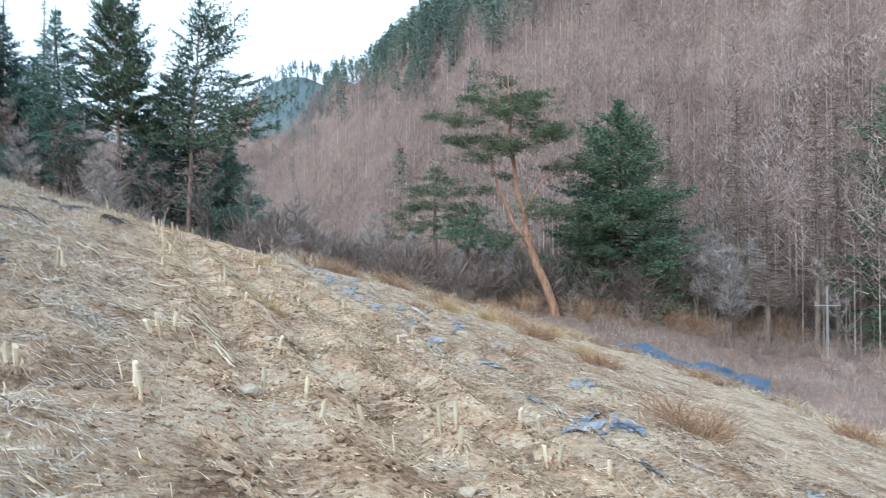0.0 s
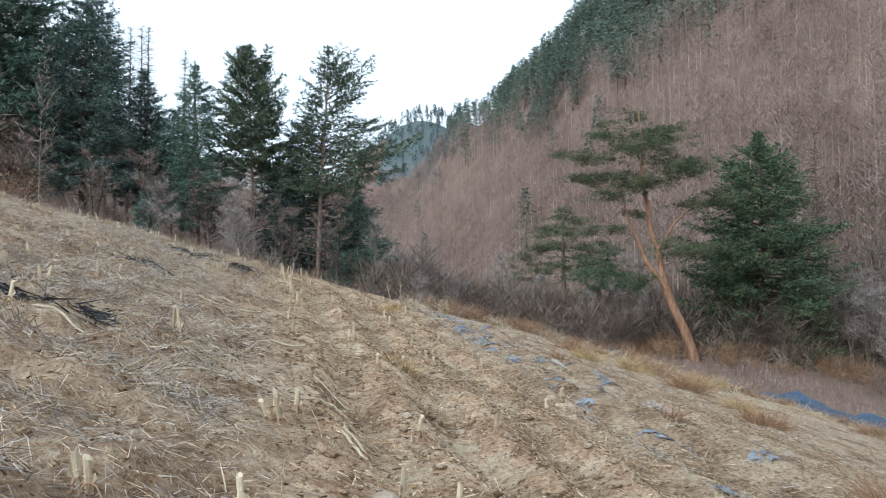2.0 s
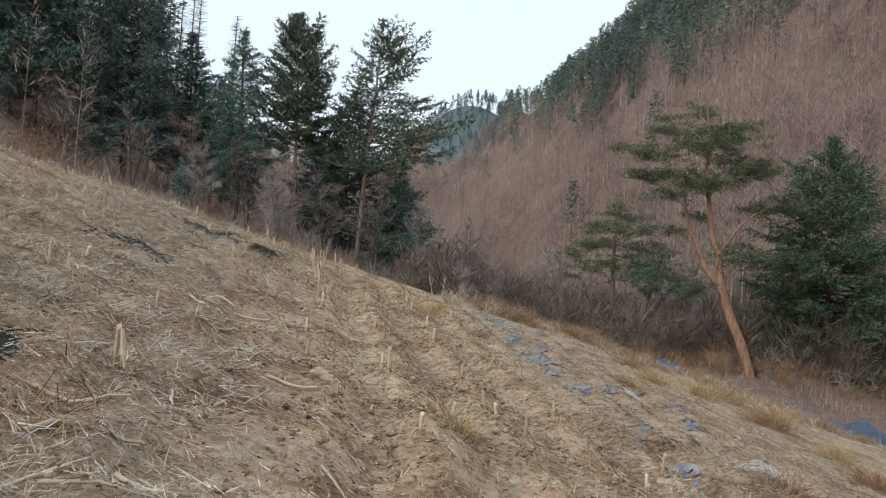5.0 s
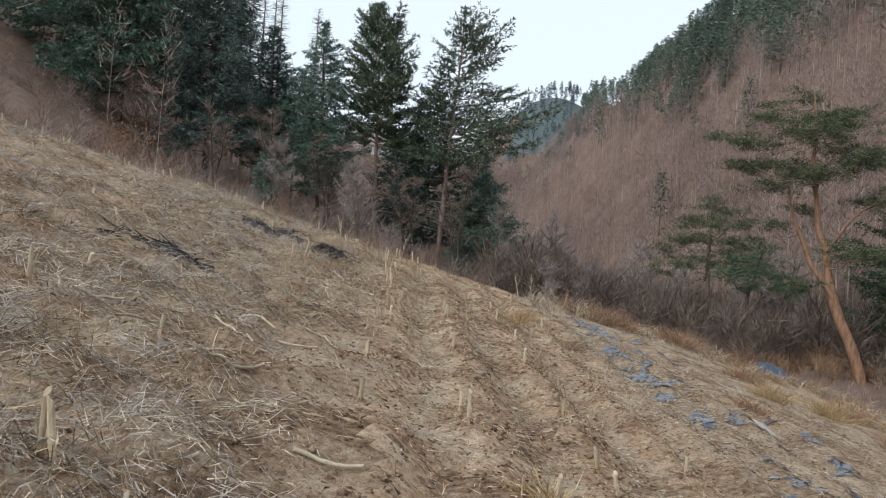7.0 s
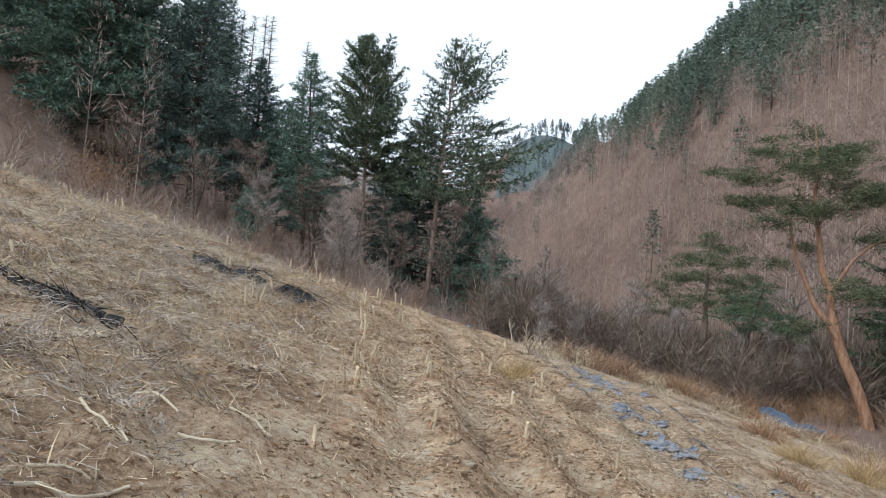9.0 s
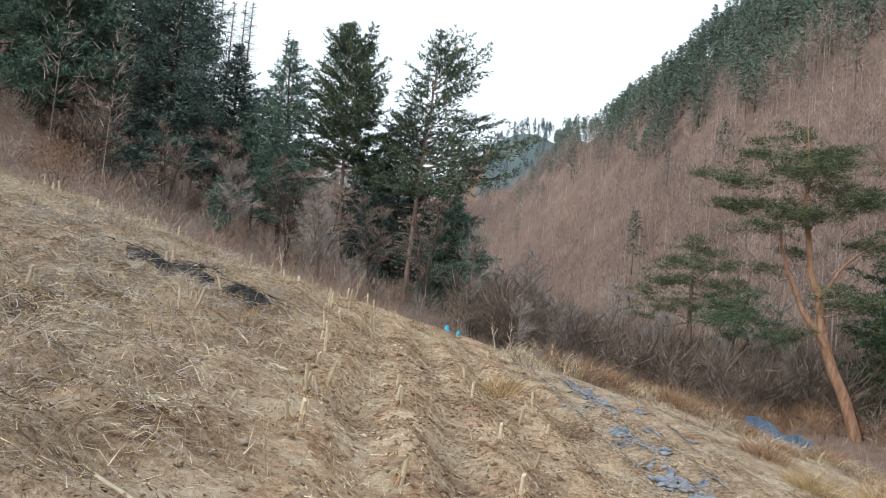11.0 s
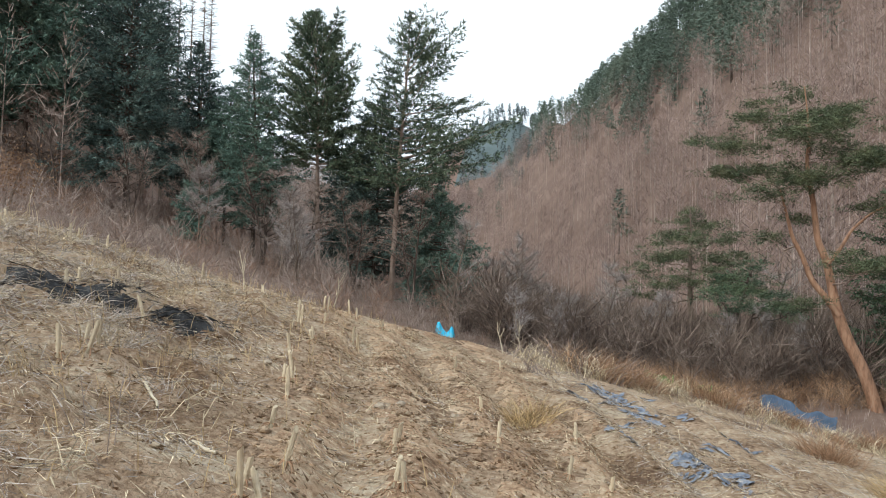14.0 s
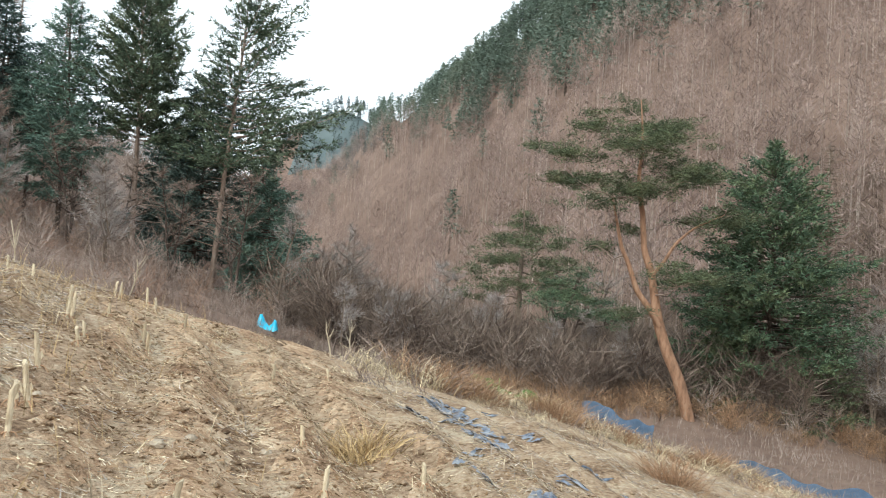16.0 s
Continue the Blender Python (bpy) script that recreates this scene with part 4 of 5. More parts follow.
left_share = lambda x, y: (1 - bare_soil(x, y)) * np.clip(smooth((-0.1 - across_row(x, y)) / 0.9) * (0.15 + 1.2 * patch(x, y, 1.1)), 0, 1)
mats("dead_grass", "matted dead grass lying in arching clumps", 6600, M_STRAW_GREY, 26, 0.14, 0.42, left_share, 0.6)
mats("dead_grass", "bleached dead grass clumps on the upper field", 4000, M_STRAW, 22, 0.12, 0.40, lambda x, y: left_share(x, y) * np.clip((y - 8) / 14, 0.2, 1), 0.6)
mats("dead_grass", "brown dead weeds tangled in low clumps", 1500, M_LEAF_GAPSHADE, 26, 0.12, 0.40, left_share, 0.9)
mats("dead_grass", "sparse dead grass between the crop rows", 320, M_GRASS, 7, 0.05, 0.12, lambda x, y: smooth((across_row(x, y) - 0.2) / 0.5) * 0.8, 0.7)


def rim_fringe(name, label, n, mat, per, lo, hi):
    """Ragged grass clumps along the valley side of the field rim."""
    f = rng.random(n)
    x = -6.5 + 21.0 * f
    y = np.interp(x, EX, EY) - np.abs(rng.normal(size=n)) * 1.4 + 0.5
    x = x - 0.5 * np.abs(rng.normal(size=n)) * (x > 6)
    big = 0.25 + 0.75 * patch(x, y, 1.3) + 0.4 * (rng.random(n) < 0.2)
    k = n * per
    a = np.repeat(rng.uniform(0, 2 * math.pi, n), per) + rng.normal(size=k) * 1.2
    x, y, big = np.repeat(x, per) + rng.normal(size=k) * 0.16, np.repeat(y, per) + rng.normal(size=k) * 0.16, np.repeat(big, per)
    d = unit(np.stack([np.cos(a) * 0.55, np.sin(a) * 0.55, np.abs(rng.normal(size=k)) * 0.6 + 0.45], -1))
    ob = new(name, tri_mesh(name, bent(np.stack([x, y, height(x, y) - 0.02], -1), d, rng.uniform(lo, hi, k) * big, 0.016, 0.6), mat))
    tagged(ob, label, "grass", kind="stuff")


rim_fringe("rim_grass", "ragged straw-coloured grass along the field rim", 300, M_STRAW, 30, 0.2, 0.75)
rim_fringe("rim_grass", "ragged russet grass along the field rim", 46, M_GRASS_RED, 60, 0.3, 0.9)
rim_fringe("rim_grass", "grey dead stems along the field rim", 160, M_BRUSH, 14, 0.4, 1.1)


def upright(name, label, n, mat, lo, hi, share, w):
    x, y = in_field(n, -18, 10, 1, 38, share)
    m = len(x)
    p = np.stack([x, y, height(x, y) - 0.01], -1)
    d = unit(rng.normal(size=(m, 3)) * 0.22 + np.array([0, 0, 1.0]))
    ob = new(name, tri_mesh(name, bent(p, d, rng.uniform(lo, hi, m), w, 0.12), mat))
    tagged(ob, label, "weeds", kind="stuff")


def clump_share(x, y):
    k = np.zeros(np.shape(x))
    for cx, cy, cr in ((-8.3, 21.8, 1.6), (-9.6, 28.3, 1.4), (-5.8, 16.4, 0.9), (-14, 26, 2.2), (-11, 28.5, 2.0), (-8.0, 16.1, 0.8), (-7.2, 18.6, 1.4), (-9.3, 24.5, 1.6)):
        k = k + np.exp(-((x - cx) ** 2 + (y - cy) ** 2) / cr ** 2)
    return np.clip(k, 0, 1)


upright("dry_weeds", "thin upright dry weed stems", 26000, M_GRASS, 0.1, 0.36, clump_share, 0.007)
upright("dry_weeds", "scattered pale dead stems standing in the stubble", 3400, M_STRAW, 0.08, 0.32, lambda x, y: 0.3 + 0.7 * left_share(x, y), 0.010)
upright("dry_weeds", "dark dead weed stems", 3000, M_BRUSH, 0.2, 0.6, clump_share, 0.006)

upright("short_stubble", "tiny broken stubble standing on the bare track", 26000, M_STRAW, 0.02, 0.08, lambda x, y: 0.8 * smooth((across_row(x, y) - 0.2) / 0.4) * smooth((5.5 - across_row(x, y)) / 1.5), 0.008)
upright("rim_stems", "tall pale dead stalks along the field rim", 3500, M_STRAW, 0.35, 0.95, lambda x, y: np.exp(-((beyond_edge(x, y) + 0.3) / 0.8) ** 2) * smooth((-9.5 - x) / 3) * 0.5, 0.011)

# clods of soil
x, y = in_field(42000, -10, 6, 2, 31, lambda x, y: 0.25 + 0.75 * smooth((across_row(x, y) + 0.2) / 0.5) * smooth((3.5 - across_row(x, y)) / 0.8))
base = np.array([(1, 0, 0), (-1, 0, 0), (0, 1, 0), (0, -1, 0), (0, 0, 1), (0, 0, -1)], float)
octa = np.array([(0, 2, 4), (2, 1, 4), (1, 3, 4), (3, 0, 4), (2, 0, 5), (1, 2, 5), (3, 1, 5), (0, 3, 5)])
rad = rng.uniform(0.005, 0.020, len(x)) * (1 + 1.5 * (rng.random(len(x)) < 0.14))
vs = base[None] * rng.uniform(0.6, 1.2, (len(x), 6, 1)) * rad[:, None, None] * np.array([1.2, 1, 0.7])
vs = vs + np.stack([x, y, height(x, y) + rad * 0.25], -1)[:, None]
ob = new("soil_clods", quick_mesh("soil_clods", vs.reshape(-1, 3), (octa[None] + np.arange(len(x))[:, None, None] * 6).reshape(-1, 3), M_GROUND, True))
tagged(ob, "small crumbled clods of dry brown soil", "soil", kind="stuff")

# ---- countable field things ----
STUBS_A = [(-1.9, 5.4, 0.3), (-2.4, 7.4, 0.28), (-1.4, 6.7, 0.3), (-0.6, 6.6, 0.26), (0.1, 6.6, 0.3), (0.8, 6.6, 0.24), (1.3, 6.8, 0.28), (-2.6, 5.2, 0.25), (-2.6, 12.9, 0.3), (-0.7, 13.6, 0.22), (-2.5, 7.6, 0.25), (-6.5, 10.8, 0.3), (-3.4, 13.5, 0.35), (-5.9, 18.4, 0.4), (-1.9, 13.2, 0.3), (-4.5, 10.1, 0.4), (-0.5, 14.4, 0.25), (-10.7, 17.9, 0.28), (-13.9, 23.2, 0.4), (-5.5, 12.4, 0.2), (-6.7, 12.4, 0.35), (-7.8, 25.8, 0.32), (-4.0, 20.1, 0.3)]
STUBS_B = [(-17.1, 25.0, 0.35), (-16.6, 24.3, 0.35), (-14.0, 25.0, 0.4), (-7.1, 21.9, 0.4), (-8.0, 26.2, 0.32), (-5.4, 19.6, 0.3), (-5.6, 17.4, 0.25), (-7.6, 23.0, 0.38), (-6.9, 21.3, 0.4), (-8.5, 25.3, 0.45), (-8.9, 22.2, 0.4), (-8.1, 19.8, 0.35), (-8.0, 20.0, 0.35), (-6.0, 19.2, 0.35), (-8.4, 20.7, 0.35), (-6.5, 26.4, 0.3), (-5.7, 20.6, 0.25), (-4.5, 22.1, 0.3), (-3.3, 17.6, 0.25)]


def stub_mesh(h, seed):
    """A cut maize stalk: ringed, flaring foot, slanting torn top and a shred of sheath."""
    r = random.Random(seed)
    bm = bmesh.new()
    sides, rings = 8, [0, 0.04, 0.08, 0.45, 0.5, 0.55, 0.96, 1.0]
    loops = []
    for k, f in enumerate(rings):
        rr = 0.018 * (1.4 if k < 1 else 1.12 if k in (2, 4) else 1.0)
        ring = []
        for i in range(sides):
            a = 2 * math.pi * i / sides
            z = f * h + (0.02 * math.cos(a) + r.uniform(-0.008, 0.012) if k == len(rings) - 1 else 0)
            ring.append(bm.verts.new((rr * math.cos(a) + 0.05 * h * f * r.uniform(0.9, 1.1), rr * math.sin(a), z)))
        loops.append(ring)
    for a, b in zip(loops, loops[1:]):
        for i in range(sides):
            bm.faces.new((a[i], a[(i + 1) % sides], b[(i + 1) % sides], b[i]))
    bm.faces.new(loops[-1])
    for k in range(2):
        a = r.uniform(0, 6.28)
        c, q = math.cos(a), math.sin(a)
        p = [bm.verts.new((0.018 * c - 0.004 * q, 0.018 * q + 0.004 * c, 0.3 * h)), bm.verts.new((0.018 * c + 0.004 * q, 0.018 * q - 0.004 * c, 0.3 * h)), bm.verts.new((0.030 * c, 0.030 * q, 0.62 * h)), bm.verts.new((0.042 * c, 0.042 * q, 0.45 * h))]
        bm.faces.new((p[0], p[1], p[2]))
        bm.faces.new((p[1], p[3], p[2]))
    me = bpy.data.meshes.new("corn_stub")
    bm.to_mesh(me)
    bm.free()
    me.materials.append(M_STUB)
    return me


def root_fan(seed):
    r = random.Random(seed)
    items = []
    for k in range(7):
        a = k * 0.9 + r.uniform(-0.3, 0.3)
        ln = r.uniform(0.05, 0.1)
        items.append((np.array([(0, 0, 0.06), (0.5 * ln * math.cos(a), 0.5 * ln * math.sin(a), 0.05), (ln * math.cos(a), ln * math.sin(a), -0.02)]), [0.006, 0.005, 0.003]))
    return quick_mesh("root_crown", *tubes(items, 4), M_GRASS_RED, True)


stub_meshes = [stub_mesh(1.0 * h, k) for k, h in enumerate((0.17, 0.21, 0.25, 0.30, 0.36))]
fan_meshes = [root_fan(k) for k in range(3)]


def corn_stub(x, y, h):
    k = int(np.argmin([abs(h - v) for v in (0.24, 0.28, 0.32, 0.38, 0.46)]))
    ob = new("corn_stub", stub_meshes[k])
    ob.matrix_world = pose(x, y, ground_z(x, y) - 0.015, rng.normal() * 7, rng.normal() * 7, rng.random() * 360)
    tagged(ob, "cut dry maize stalk stub standing in the field", "corn stub", "maize stubs")
    fan = new("root_crown", fan_meshes[int(rng.integers(3))])
    fan.parent = ob
    tagged(fan, kind="stuff")


for x, y, h in STUBS_A + STUBS_B:
    corn_stub(x, y, h)
    if rng.random() < 0.45:
        corn_stub(x + rng.uniform(-0.12, 0.12), y + rng.uniform(-0.15, 0.15), h * rng.uniform(0.6, 0.95))
for k in range(58):
    row = rng.choice([-4.6, -3.4, -2.3, 0.15, 1.1, 2.1, 3.1])
    along = rng.uniform(5, 29)
    x = row * RUT[1] + along * RUT[0] + rng.normal() * 0.06
    y = -row * RUT[0] + along * RUT[1]
    if beyond_edge(np.array([x]), np.array([y]))[0] < -0.5:
        corn_stub(x, y, rng.choice([0.18, 0.24, 0.28]))
for k in range(30):
    x = -20 + 12 * k / 30 + rng.normal() * 0.3
    y = float(np.interp(x, EX, EY)) - rng.uniform(0.6, 2.0)
    corn_stub(x, y, rng.choice([0.28, 0.32, 0.38]))

STICKS = [(-3.3, 8.2, -3.0, 8.2, 0.02), (-2.0, 7.6, -1.8, 7.5, 0.016), (-1.6, 3.5, -1.45, 3.35, 0.018), (-3.4, 7.8, -2.4, 8.35, 0.014), (-2.4, 8.4, -2.1, 8.3, 0.014), (-2.0, 7.5, -1.75, 7.35, 0.018), (-5.1, 8.6, -4.5, 8.4, 0.02), (-5.0, 8.7, -4.6, 8.95, 0.018), (-4.8, 7.9, -4.3, 7.7, 0.016), (-3.8, 7.2, -3.4, 8.0, 0.018), (-3.7, 8.1, -3.5, 8.8, 0.022), (-3.1, 6.8, -2.85, 6.85, 0.018), (-6.2, 12.3, -6.1, 12.8, 0.02), (-5.8, 12.3, -5.7, 12.85, 0.018), (-5.2, 12.5, -4.95, 12.65, 0.016), (-5.7, 13.5, -5.2, 13.3, 0.016), (-4.9, 12.1, -4.85, 12.8, 0.022)]
STICKS_B = [(-5.5, 14.9, -5.1, 14.8, 0.018), (-5.3, 13.9, -5.0, 14.1, 0.02), (-5.9, 14.3, -5.5, 14.2, 0.018), (-6.6, 19.1, -6.3, 18.85, 0.022), (-7.3, 19.7, -7.0, 19.4, 0.018), (-4.1, 10.2, -3.9, 9.8, 0.02), (-3.9, 11.4, -3.5, 11.5, 0.022), (-6.9, 15.6, -6.5, 15.4, 0.016), (-4.4, 9.1, -3.9, 9.3, 0.016), (-7.6, 17.2, -7.2, 17.4, 0.018), (-8.4, 18.1, -8.0, 18.3, 0.016), (-2.8, 9.6, -2.4, 9.4, 0.014)]
for x0, y0, x1, y1, r in STICKS + STICKS_B:
    n = 6
    u = np.linspace(0, 1, n)
    px, py = x0 + (x1 - x0) * u, y0 + (y1 - y0) * u
    path = np.stack([px, py, height(px, py) + r * 1.2 + 0.015 * rng.random()], -1) + rng.normal(size=(n, 3)) * np.array([0.007, 0.007, 0.003])
    mid = path.mean(0)
    ob = new("stick", quick_mesh("stick", *tube(path - mid, r * 0.65 * rng.uniform(0.85, 1.08, n) * np.linspace(1.0, 0.7, n) * 1.1, 7), M_STICK, True))
    ob.location = mid
    tagged(ob, "pale dry broken stalk lying on the ground", "stick", "fallen stalks")

TUFTS = [(3.2, 28.6, 0.8, 1), (4.0, 22.3, 0.65, 1), (10.2, 34.0, 0.8, 1), (3.6, 12.6, 0.75, 1), (1.2, 16.9, 0.5, 1), (-0.5, 24.0, 0.45, 1), (11.0, 23.1, 0.8, 1), (-2.5, 12.3, 0.3, 0), (-4.9, 34.3, 0.9, 1), (-4.1, 35.0, 0.9, 1), (-2.2, 36.6, 0.9, 1), (2.3, 39.6, 0.8, 1), (-0.2, 33.0, 0.7, 1), (-1.9, 37.2, 0.5, 1), (0.9, 38.6, 0.3, 1), (-5.2, 24.6, 0.4, 0), (4.3, 34.1, 0.7, 0), (4.1, 25.6, 0.6, 0), (1.6, 30.2, 0.7, 0), (0.2, 29.3, 0.6, 0), (2.6, 33.0, 0.8, 1), (6.6, 38.5, 0.8, 1)]


def grass_tuft(x, y, size, red):
    z0 = ground_z(x, y) - 0.02
    m = int(700 * size)
    q = rng.normal(size=(m, 2)) * size * 0.33
    gz = height(x + q[:, 0], y + q[:, 1]) - z0
    p = np.stack([q[:, 0], q[:, 1], gz], -1)
    d = unit(np.concatenate([q * 0.9 / size, np.full((m, 1), 0.75)], 1) + rng.normal(size=(m, 3)) * 0.35)
    ob = new("grass_tuft", tri_mesh("grass_tuft", bent(p, d, rng.uniform(0.35, 1.1, m) * size * 1.0, 0.011, 0.42), M_GRASS_RED if red else M_GRASS))
    ob.location = (x, y, z0)
    tagged(ob, "russet withered grass tuft on the field margin" if red else "straw-coloured withered grass tuft in the stubble", "grass tuft", "withered tufts")


for t in TUFTS:
    grass_tuft(*t)
for k in range(9):
    f = rng.uniform(0, 1)
    x = np.interp(f, [0, 0.35, 0.7, 1], [-5.5, 0.5, 6.0, 12.5]) + rng.normal() * 0.5
    y = float(np.interp(x, EX[5:12], EY[5:12])) + rng.uniform(-3.0, 0.6)
    grass_tuft(x, y, rng.uniform(0.4, 0.8), int(rng.random() < 0.6))

FILM = [(1.4, 12.7, 0.9), (1.2, 9.8, 0.7), (1.9, 7.5, 0.8), (-2.5, 22.9, 0.8), (0.8, 13.5, 0.5), (2.7, 9.0, 0.9), (1.4, 8.5, 0.4), (-4.4, 31.0, 1.4), (-2.7, 23.4, 1.2), (-2.3, 22.2, 0.9), (-1.6, 19.9, 1.0), (-0.9, 17.1, 1.3), (0.4, 23.3, 0.6), (-0.8, 22.2, 0.5), (-3.1, 25.0, 1.1), (-5.0, 28.7, 1.2), (-4.6, 30.5, 1.6), (-3.9, 29.6, 1.8), (-4.0, 28.2, 1.0), (-2.3, 30.1, 0.7), (-0.2, 15.2, 0.9), (2.2, 10.8, 0.8)]


def film_strip(x, y, ln):
    """A torn, wrinkled length of mulch film half sunk in the soil, with ragged edges and holes."""
    n, k = int(ln / 0.05) + 6, 9
    wid = rng.uniform(0.12, 0.34)
    u = np.linspace(-0.5, 0.5, n)
    v = np.linspace(-0.5, 0.5, k)
    uu, vv = np.meshgrid(u, v, indexing="ij")
    ragged = 0.55 + 0.45 * np.interp(u, np.linspace(-0.5, 0.5, 12), rng.uniform(0.2, 1, 12))[:, None] * (1 - (2 * np.abs(u[:, None])) ** 4)
    drift = np.interp(u, np.linspace(-0.5, 0.5, 6), rng.normal(size=6) * 0.08)[:, None]
    al, ac = uu * ln, vv * wid * ragged * 1.4 + drift
    px = x + al * RUT[0] + ac * RUT[1]
    py = y + al * RUT[1] - ac * RUT[0]
    wr = 0.018 * np.sin(al * 23 + vv * 9 + x * 7) * np.sin(al * 9 - vv * 13) + 0.012 * rng.random(uu.shape)
    pz = height(px, py) + 0.022 + wr
    vs = np.stack([px, py, pz], -1).reshape(-1, 3)
    i = np.arange(n * k).reshape(n, k)
    q = np.stack([i[:-1, :-1], i[:-1, 1:], i[1:, 1:], i[1:, :-1]], -1).reshape(-1, 4)
    cells = rng.random((n // 2 + 2, k // 2 + 2)) > 0.36
    gi, gj = np.meshgrid(np.arange(n - 1) // 2, np.arange(k - 1) // 2, indexing="ij")
    q = q[cells[gi, gj].ravel()]
    c = vs.mean(0)
    ob = new("mulch_film", quick_mesh("mulch_film", vs - c, q, M_FILM, True))
    ob.location = c
    tagged(ob, "torn bluish black mulch film strip caught in the soil", "plastic film", "film remnants")


for t in FILM:
    film_strip(*t)
for k in range(52):
    row = rng.choice([4.4, 4.9, 5.4, 5.7, 6.8]) + rng.normal() * 0.22
    along = rng.uniform(7, 32)
    film_strip(row * RUT[1] + along * RUT[0], -row * RUT[0] + along * RUT[1], rng.uniform(0.12, 0.7))

# burnt patches with charred scraps
for x, y, rx, ry in ((-9.6, 22.0, 0.55, 0.72), (-8.6, 22.5, 0.36, 0.36), (-7.7, 15.5, 0.6, 0.42), (-5.5, 9.15, 0.75, 0.42)):
    ring = 30
    a = np.linspace(0, 2 * math.pi, ring, endpoint=False)
    edge = 1 + 0.22 * np.sin(3 * a + x) + 0.14 * np.sin(7 * a + y) + rng.normal(size=ring) * 0.06
    rows = [0.05, 0.4, 0.75, 1.0]
    px = np.concatenate([x + f * rx * edge * np.cos(a) * 0.94 for f in rows])
    py = np.concatenate([y + f * ry * edge * np.sin(a) + f * 0.2 * rx * np.cos(a) for f in rows])
    i = np.arange(ring * 4).reshape(4, ring)
    q = np.stack([i[:-1], np.roll(i[:-1], -1, 1), np.roll(i[1:], -1, 1), i[1:]], -1).reshape(-1, 4)
    lift = np.concatenate([np.full(ring, v) for v in (0.04, 0.045, 0.03, -0.01)])
    pz = height(px, py) + lift + rng.random(len(px)) * 0.02
    ob = root("burnt_patch", x, y, ground_z(x, y), "black burnt patch with ash and charred stalks", "ash", "burnt patches")
    here = np.array([x, y, ground_z(x, y)])
    part("ash", quick_mesh("ash", np.stack([px, py, pz], -1) - here, q, M_ASH, True), ob)
    m = int(360 * rx)
    cx = x + rng.normal(size=m) * rx * 0.55
    cy = y + rng.normal(size=m) * ry * 0.6
    p = np.stack([cx, cy, height(cx, cy) + 0.05], -1) - here
    tagged(part("charred_litter", tri_mesh("charred_litter", blades(p, slope_dirs(cx, cy, rng.random(m) * 6.28, 0.1), rng.uniform(0.08, 0.35, m), 0.02), M_ASH), ob), kind="stuff")


def stone(x, y, r, label):
    bm = bmesh.new()
    bmesh.ops.create_icosphere(bm, subdivisions=2, radius=r)
    for v in bm.verts:
        n = noise.noise(v.co * (1.6 / r) + Vector((x, y, 0)))
        v.co *= 1 + 0.35 * n
        v.co.z *= 0.6
    me = bpy.data.meshes.new("stone")
    bm.to_mesh(me)
    bm.free()
    me.materials.append(M_STONE)
    ob = new("stone", me)
    ob.location = (x, y, ground_z(x, y) + r * 0.2)
    tagged(ob, label, "stone", "field stones")


for k in range(34):
    c = rng.uniform(-3, 4)
    al = rng.uniform(4, 27)
    stone(c * RUT[1] + al * RUT[0], -c * RUT[0] + al * RUT[1], rng.uniform(0.03, 0.07), "small dull brown field stone half sunk in soil")
stone(-1.45, 6.45, 0.09, "pale rounded stone beside a maize stub")

# ---- valley things ----


def net_fence(points, h, mat, label, name="net_fence", post_mat=None, step=0.10, wire=0.011):
    """Netting hung between slim posts: posts, and the mesh of crossing cords."""
    pts = np.array(points, float)
    seg = np.r_[0, np.cumsum(np.hypot(*np.diff(pts, axis=0).T))]
    total = seg[-1]
    at = lambda d: (np.interp(d, seg, pts[:, 0]), np.interp(d, seg, pts[:, 1]))
    x0, y0 = pts[0]
    z0 = ground_z(x0, y0)
    fence = root(name, x0, y0, z0, label, "fence")
    o = np.array([x0, y0, z0])
    for d in np.linspace(0, total, max(2, int(total / 2.4) + 1)):
        x, y = at(d)
        g = ground_z(x, y)
        part("post", quick_mesh("post", *tube(np.array([(x, y, g - 0.2), (x + 0.02, y, g + h * 0.6), (x + 0.05, y, g + h * 1.15)]) - o, [0.028, 0.026, 0.022], 7), post_mat or M_BARK), fence)
    n = max(3, int(total / step))
    m = max(3, int(h / step))
    d = np.linspace(0, total, n)
    xs, ys = at(d)
    g = height(xs, ys)
    sag = h * (0.78 + 0.16 * np.sin(d * 1.3) + 0.06 * np.sin(d * 3.7))
    tris = []
    for r in range(m + 1):
        f = r / m
        p = np.stack([xs + 0.05 * np.sin(d * 2 + f * 3), ys + 0.08 * np.sin(d * 1.7 + f * 2), g + 0.03 + sag * f], -1) - o
        hgt = np.array([0, 0, wire])
        a, b = p[:-1], p[1:]
        tris += [np.stack([a - hgt, b - hgt, b + hgt], 1), np.stack([a - hgt, b + hgt, a + hgt], 1)]
    bot = np.stack([xs, ys, g + 0.03], -1) - o
    mid = np.stack([xs + 0.05 * np.sin(d * 2 + 1.5), ys + 0.08 * np.sin(d * 1.7 + 1), g + 0.03 + sag * 0.5], -1) - o
    upp = np.stack([xs + 0.05 * np.sin(d * 2 + 3), ys + 0.08 * np.sin(d * 1.7 + 2), g + 0.03 + sag], -1) - o
    w = np.array([wire, 0, 0])
    for a, b in ((bot, mid), (mid, upp)):
        tris += [np.stack([a - w, a + w, b + w], 1), np.stack([a - w, b + w, b - w], 1)]
    tagged(part("net", tri_mesh("net", np.concatenate(tris), mat), fence), kind="stuff")


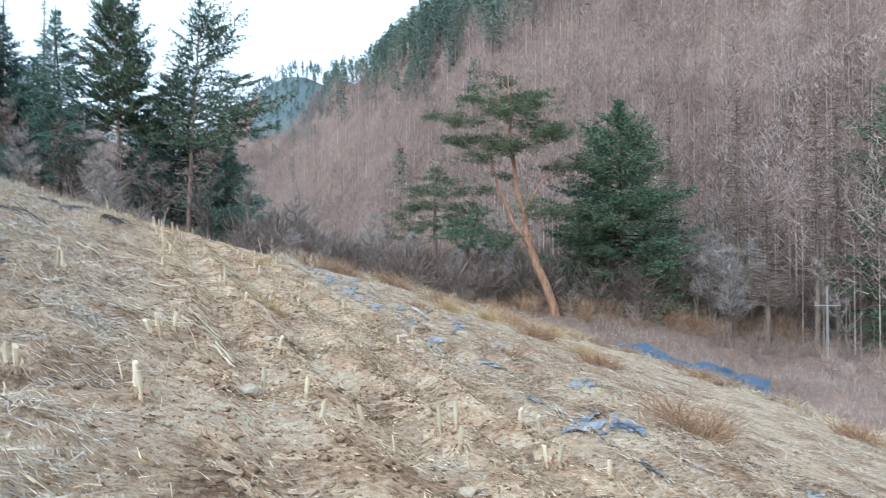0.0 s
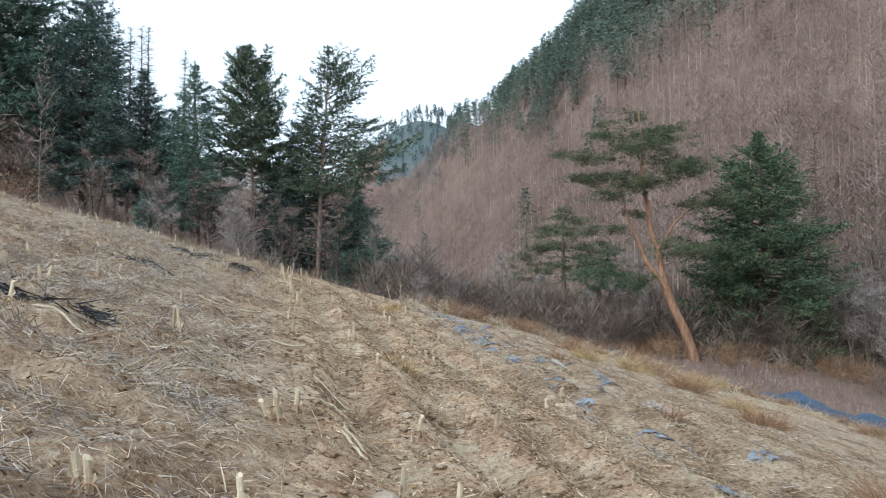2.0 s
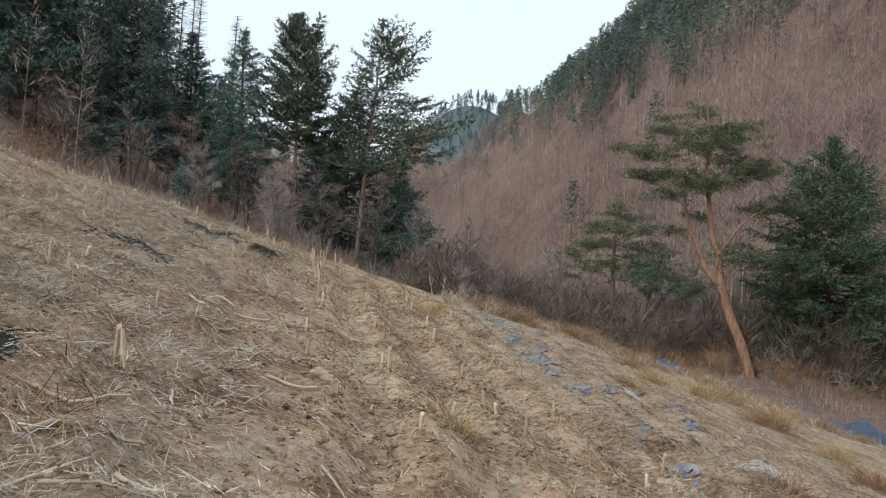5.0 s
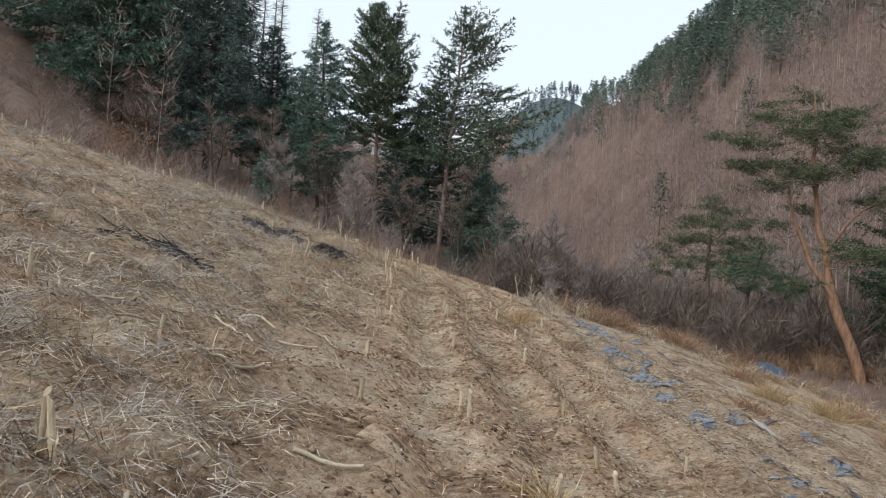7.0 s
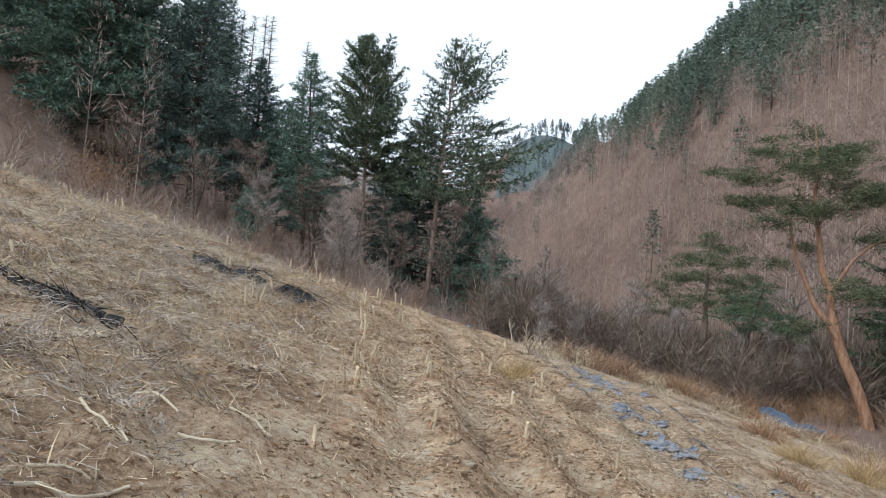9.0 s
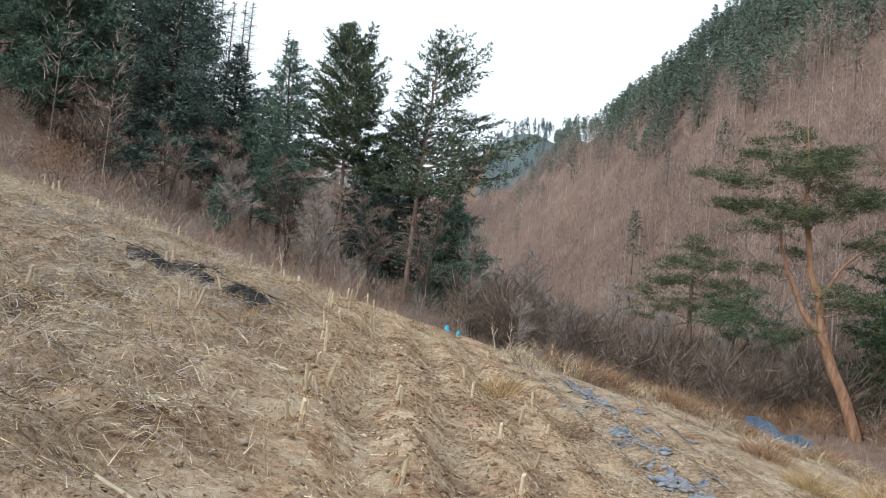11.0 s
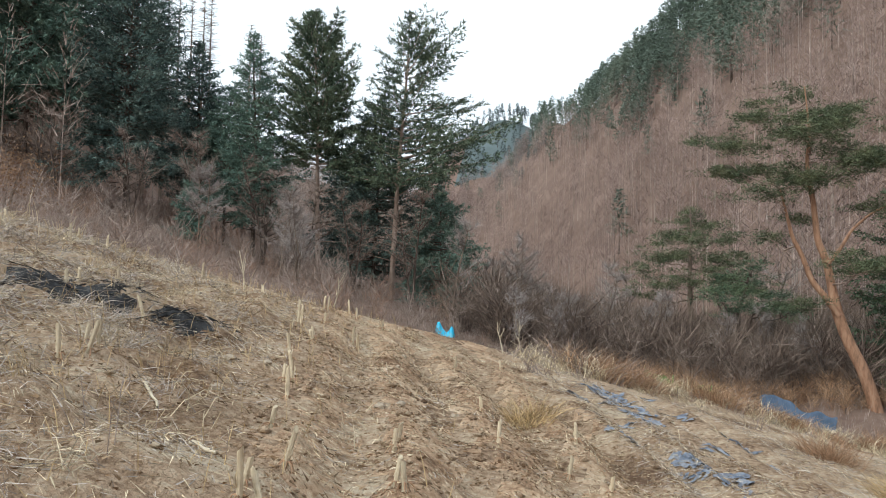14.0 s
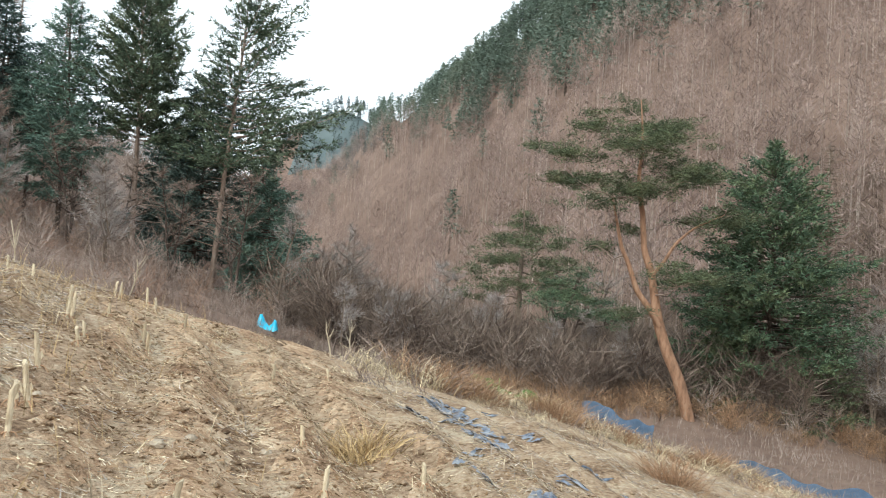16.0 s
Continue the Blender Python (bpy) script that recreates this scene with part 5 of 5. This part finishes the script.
net_fence([(2.3, 65.0), (3.6, 63.2), (5.4, 61.2)], 1.35, M_NET, "sagging blue net fence at the foot of the slope", wire=0.045)
net_fence([(8.6, 57.6), (12.0, 54.2), (14.4, 50.0), (16.9, 45.0)], 0.75, M_NET, "sagging blue net fence along the valley edge", wire=0.04)
net_fence([(-4.0, 69.4), (-2.4, 66.8), (-0.4, 64.4)], 1.0, M_GREEN_NET, "low green net fence on green plastic posts", post_mat=M_GREEN, wire=0.03)
net_fence([(-30, 27.5), (-22, 30.5), (-16, 34), (-12, 38), (-10, 43), (-9.5, 50)], 1.3, M_FENCE, "fine grey mesh fence behind the field rim", post_mat=M_BARK_DARK, step=0.13, wire=0.006)


def blue_cover():
    """A bright blue plastic cover draped in two peaks."""
    x, y = -15.2, 63.0
    z0 = ground_z(x, y)
    n, k = 26, 9
    u = np.linspace(0, 1, n)
    crest = np.interp(u, [0, 0.12, 0.24, 0.4, 0.6, 0.74, 0.84, 0.93, 1], [0.35, 0.92, 1.0, 0.52, 0.34, 0.42, 0.72, 0.66, 0.1])
    v = np.linspace(-1, 1, k)
    uu, vv = np.meshgrid(u, v, indexing="ij")
    px = (uu - 0.5) * 1.15
    py = vv * 0.32
    pz = crest[:, None] * 0.92 * (1 - np.abs(vv) ** 1.8) + 0.03 * np.sin(uu * 19 + vv * 5)
    i = np.arange(n * k).reshape(n, k)
    q = np.stack([i[:-1, :-1], i[1:, :-1], i[1:, 1:], i[:-1, 1:]], -1).reshape(-1, 4)
    ob = new("blue_cover", quick_mesh("blue_cover", np.stack([px, py, pz], -1), q, M_CYAN, True))
    ob.location = (x, y, z0 - 0.02)
    tagged(ob, "bright blue plastic cover draped in two peaks", "cover")


blue_cover()


def utility_pole(x, y, top):
    z0 = ground_z(x, y)
    ob = root("utility_pole", x, y, z0 - 0.3, "slim weathered utility pole with a crossarm", "utility pole")
    h = top - z0 + 0.3
    part("pole", quick_mesh("pole", *tube([(0, 0, 0), (0, 0, h * 0.5), (0, 0, h)], [0.11, 0.10, 0.09], 10), M_CONCRETE, True), ob)
    arm = part("crossarm", quick_mesh("crossarm", *tube([(-0.9, 0, h - 1.4), (0, -0.02, h - 1.4), (0.9, 0, h - 1.4)], [0.06, 0.065, 0.06], 6), M_METAL), ob)
    for dx in (-0.8, 0.8):
        part("insulator", quick_mesh("insulator", *tube([(dx, 0, h - 1.36), (dx, 0, h - 1.25), (dx, 0, h - 1.1)], [0.05, 0.07, 0.03], 8), M_CONCRETE, True), arm)


utility_pole(26.6, 60.0, 0.4)
ob = new("marker_post", quick_mesh("marker_post", *tube([(0, 0, -0.3), (0, 0, 2), (0.03, 0, 4.4)], [0.09, 0.085, 0.07], 8), M_CONCRETE, True))
ob.location = (-4.1, 90.0, ground_z(-4.1, 90.0))
tagged(ob, "white slim marker post standing in the scrub", "post")


def sapling(x, y, h, seed):
    """A thin forked dead sapling: one bent stem and a few side shoots."""
    r = np.random.default_rng(seed)
    z0 = ground_z(x, y) - 0.05
    ob = root("sapling", x, y, z0, "thin pale leafless sapling at the field rim", "sapling", "rim saplings")
    u = np.linspace(0, 1, 6)
    stem = np.stack([0.10 * h * np.sin(u * 3 + seed), 0.05 * h * u, h * u], -1)
    part("stem", quick_mesh("stem", *tube(stem, np.linspace(0.016, 0.006, 6), 6), M_STICK, True), ob)
    for k in range(5):
        f = r.uniform(0.35, 0.9)
        b = np.array([np.interp(f, u, stem[:, i]) for i in range(3)])
        a = r.uniform(0, 6.28)
        ln = h * r.uniform(0.2, 0.4)
        v = np.linspace(0, 1, 4)[:, None]
        shoot = b + np.array([math.cos(a), math.sin(a), 0]) * ln * 0.6 * v + np.array([0, 0, 1.0]) * ln * v ** 1.3
        part("shoot", quick_mesh("shoot", *tube(shoot, np.linspace(0.009, 0.004, 4), 5), M_STICK, True), ob)


for k, (x, y, h) in enumerate([(-15.2, 29.5, 1.9), (-14.0, 29.9, 1.1), (-16.4, 28.6, 1.0), (-13.0, 30.0, 0.8), (-11.6, 29.7, 0.9), (-6.9, 32.6, 0.7), (-6.5, 33.2, 0.8), (-19.0, 27.0, 1.3), (-21.5, 27.0, 1.5), (-9.8, 30.2, 0.7)]):
    sapling(x, y, h, k + 3)


def twine_heap(x, y, size):
    """A pale heap of tangled twine, each loop a bent tube."""
    z0 = ground_z(x, y)
    ob = root("twine_heap", x, y, z0, "tangled heap of whitish twine on dry grass", "twine")
    loops = []
    for k in range(34):
        a0, rr = rng.random() * 6.28, size * rng.uniform(0.25, 0.6)
        c = rng.normal(size=2) * size * 0.28
        a = a0 + np.linspace(0, rng.uniform(2, 5.5), 12)
        h = np.abs(rng.normal()) * 0.10 * size + 0.02 + 0.08 * size * np.sin(np.linspace(0, 3.1, 12)) * rng.random()
        px, py = c[0] + rr * np.cos(a), c[1] + rr * np.sin(a) * 0.7
        loops.append((np.stack([px, py, height(x + px, y + py) - z0 + h], -1), np.full(12, 0.006)))
    tagged(part("twine", quick_mesh("twine", *tubes(loops, 5), M_TWINE, True), ob), kind="stuff")


twine_heap(1.25, 18.2, 0.42)
twine_heap(-0.6, 21.0, 0.25)
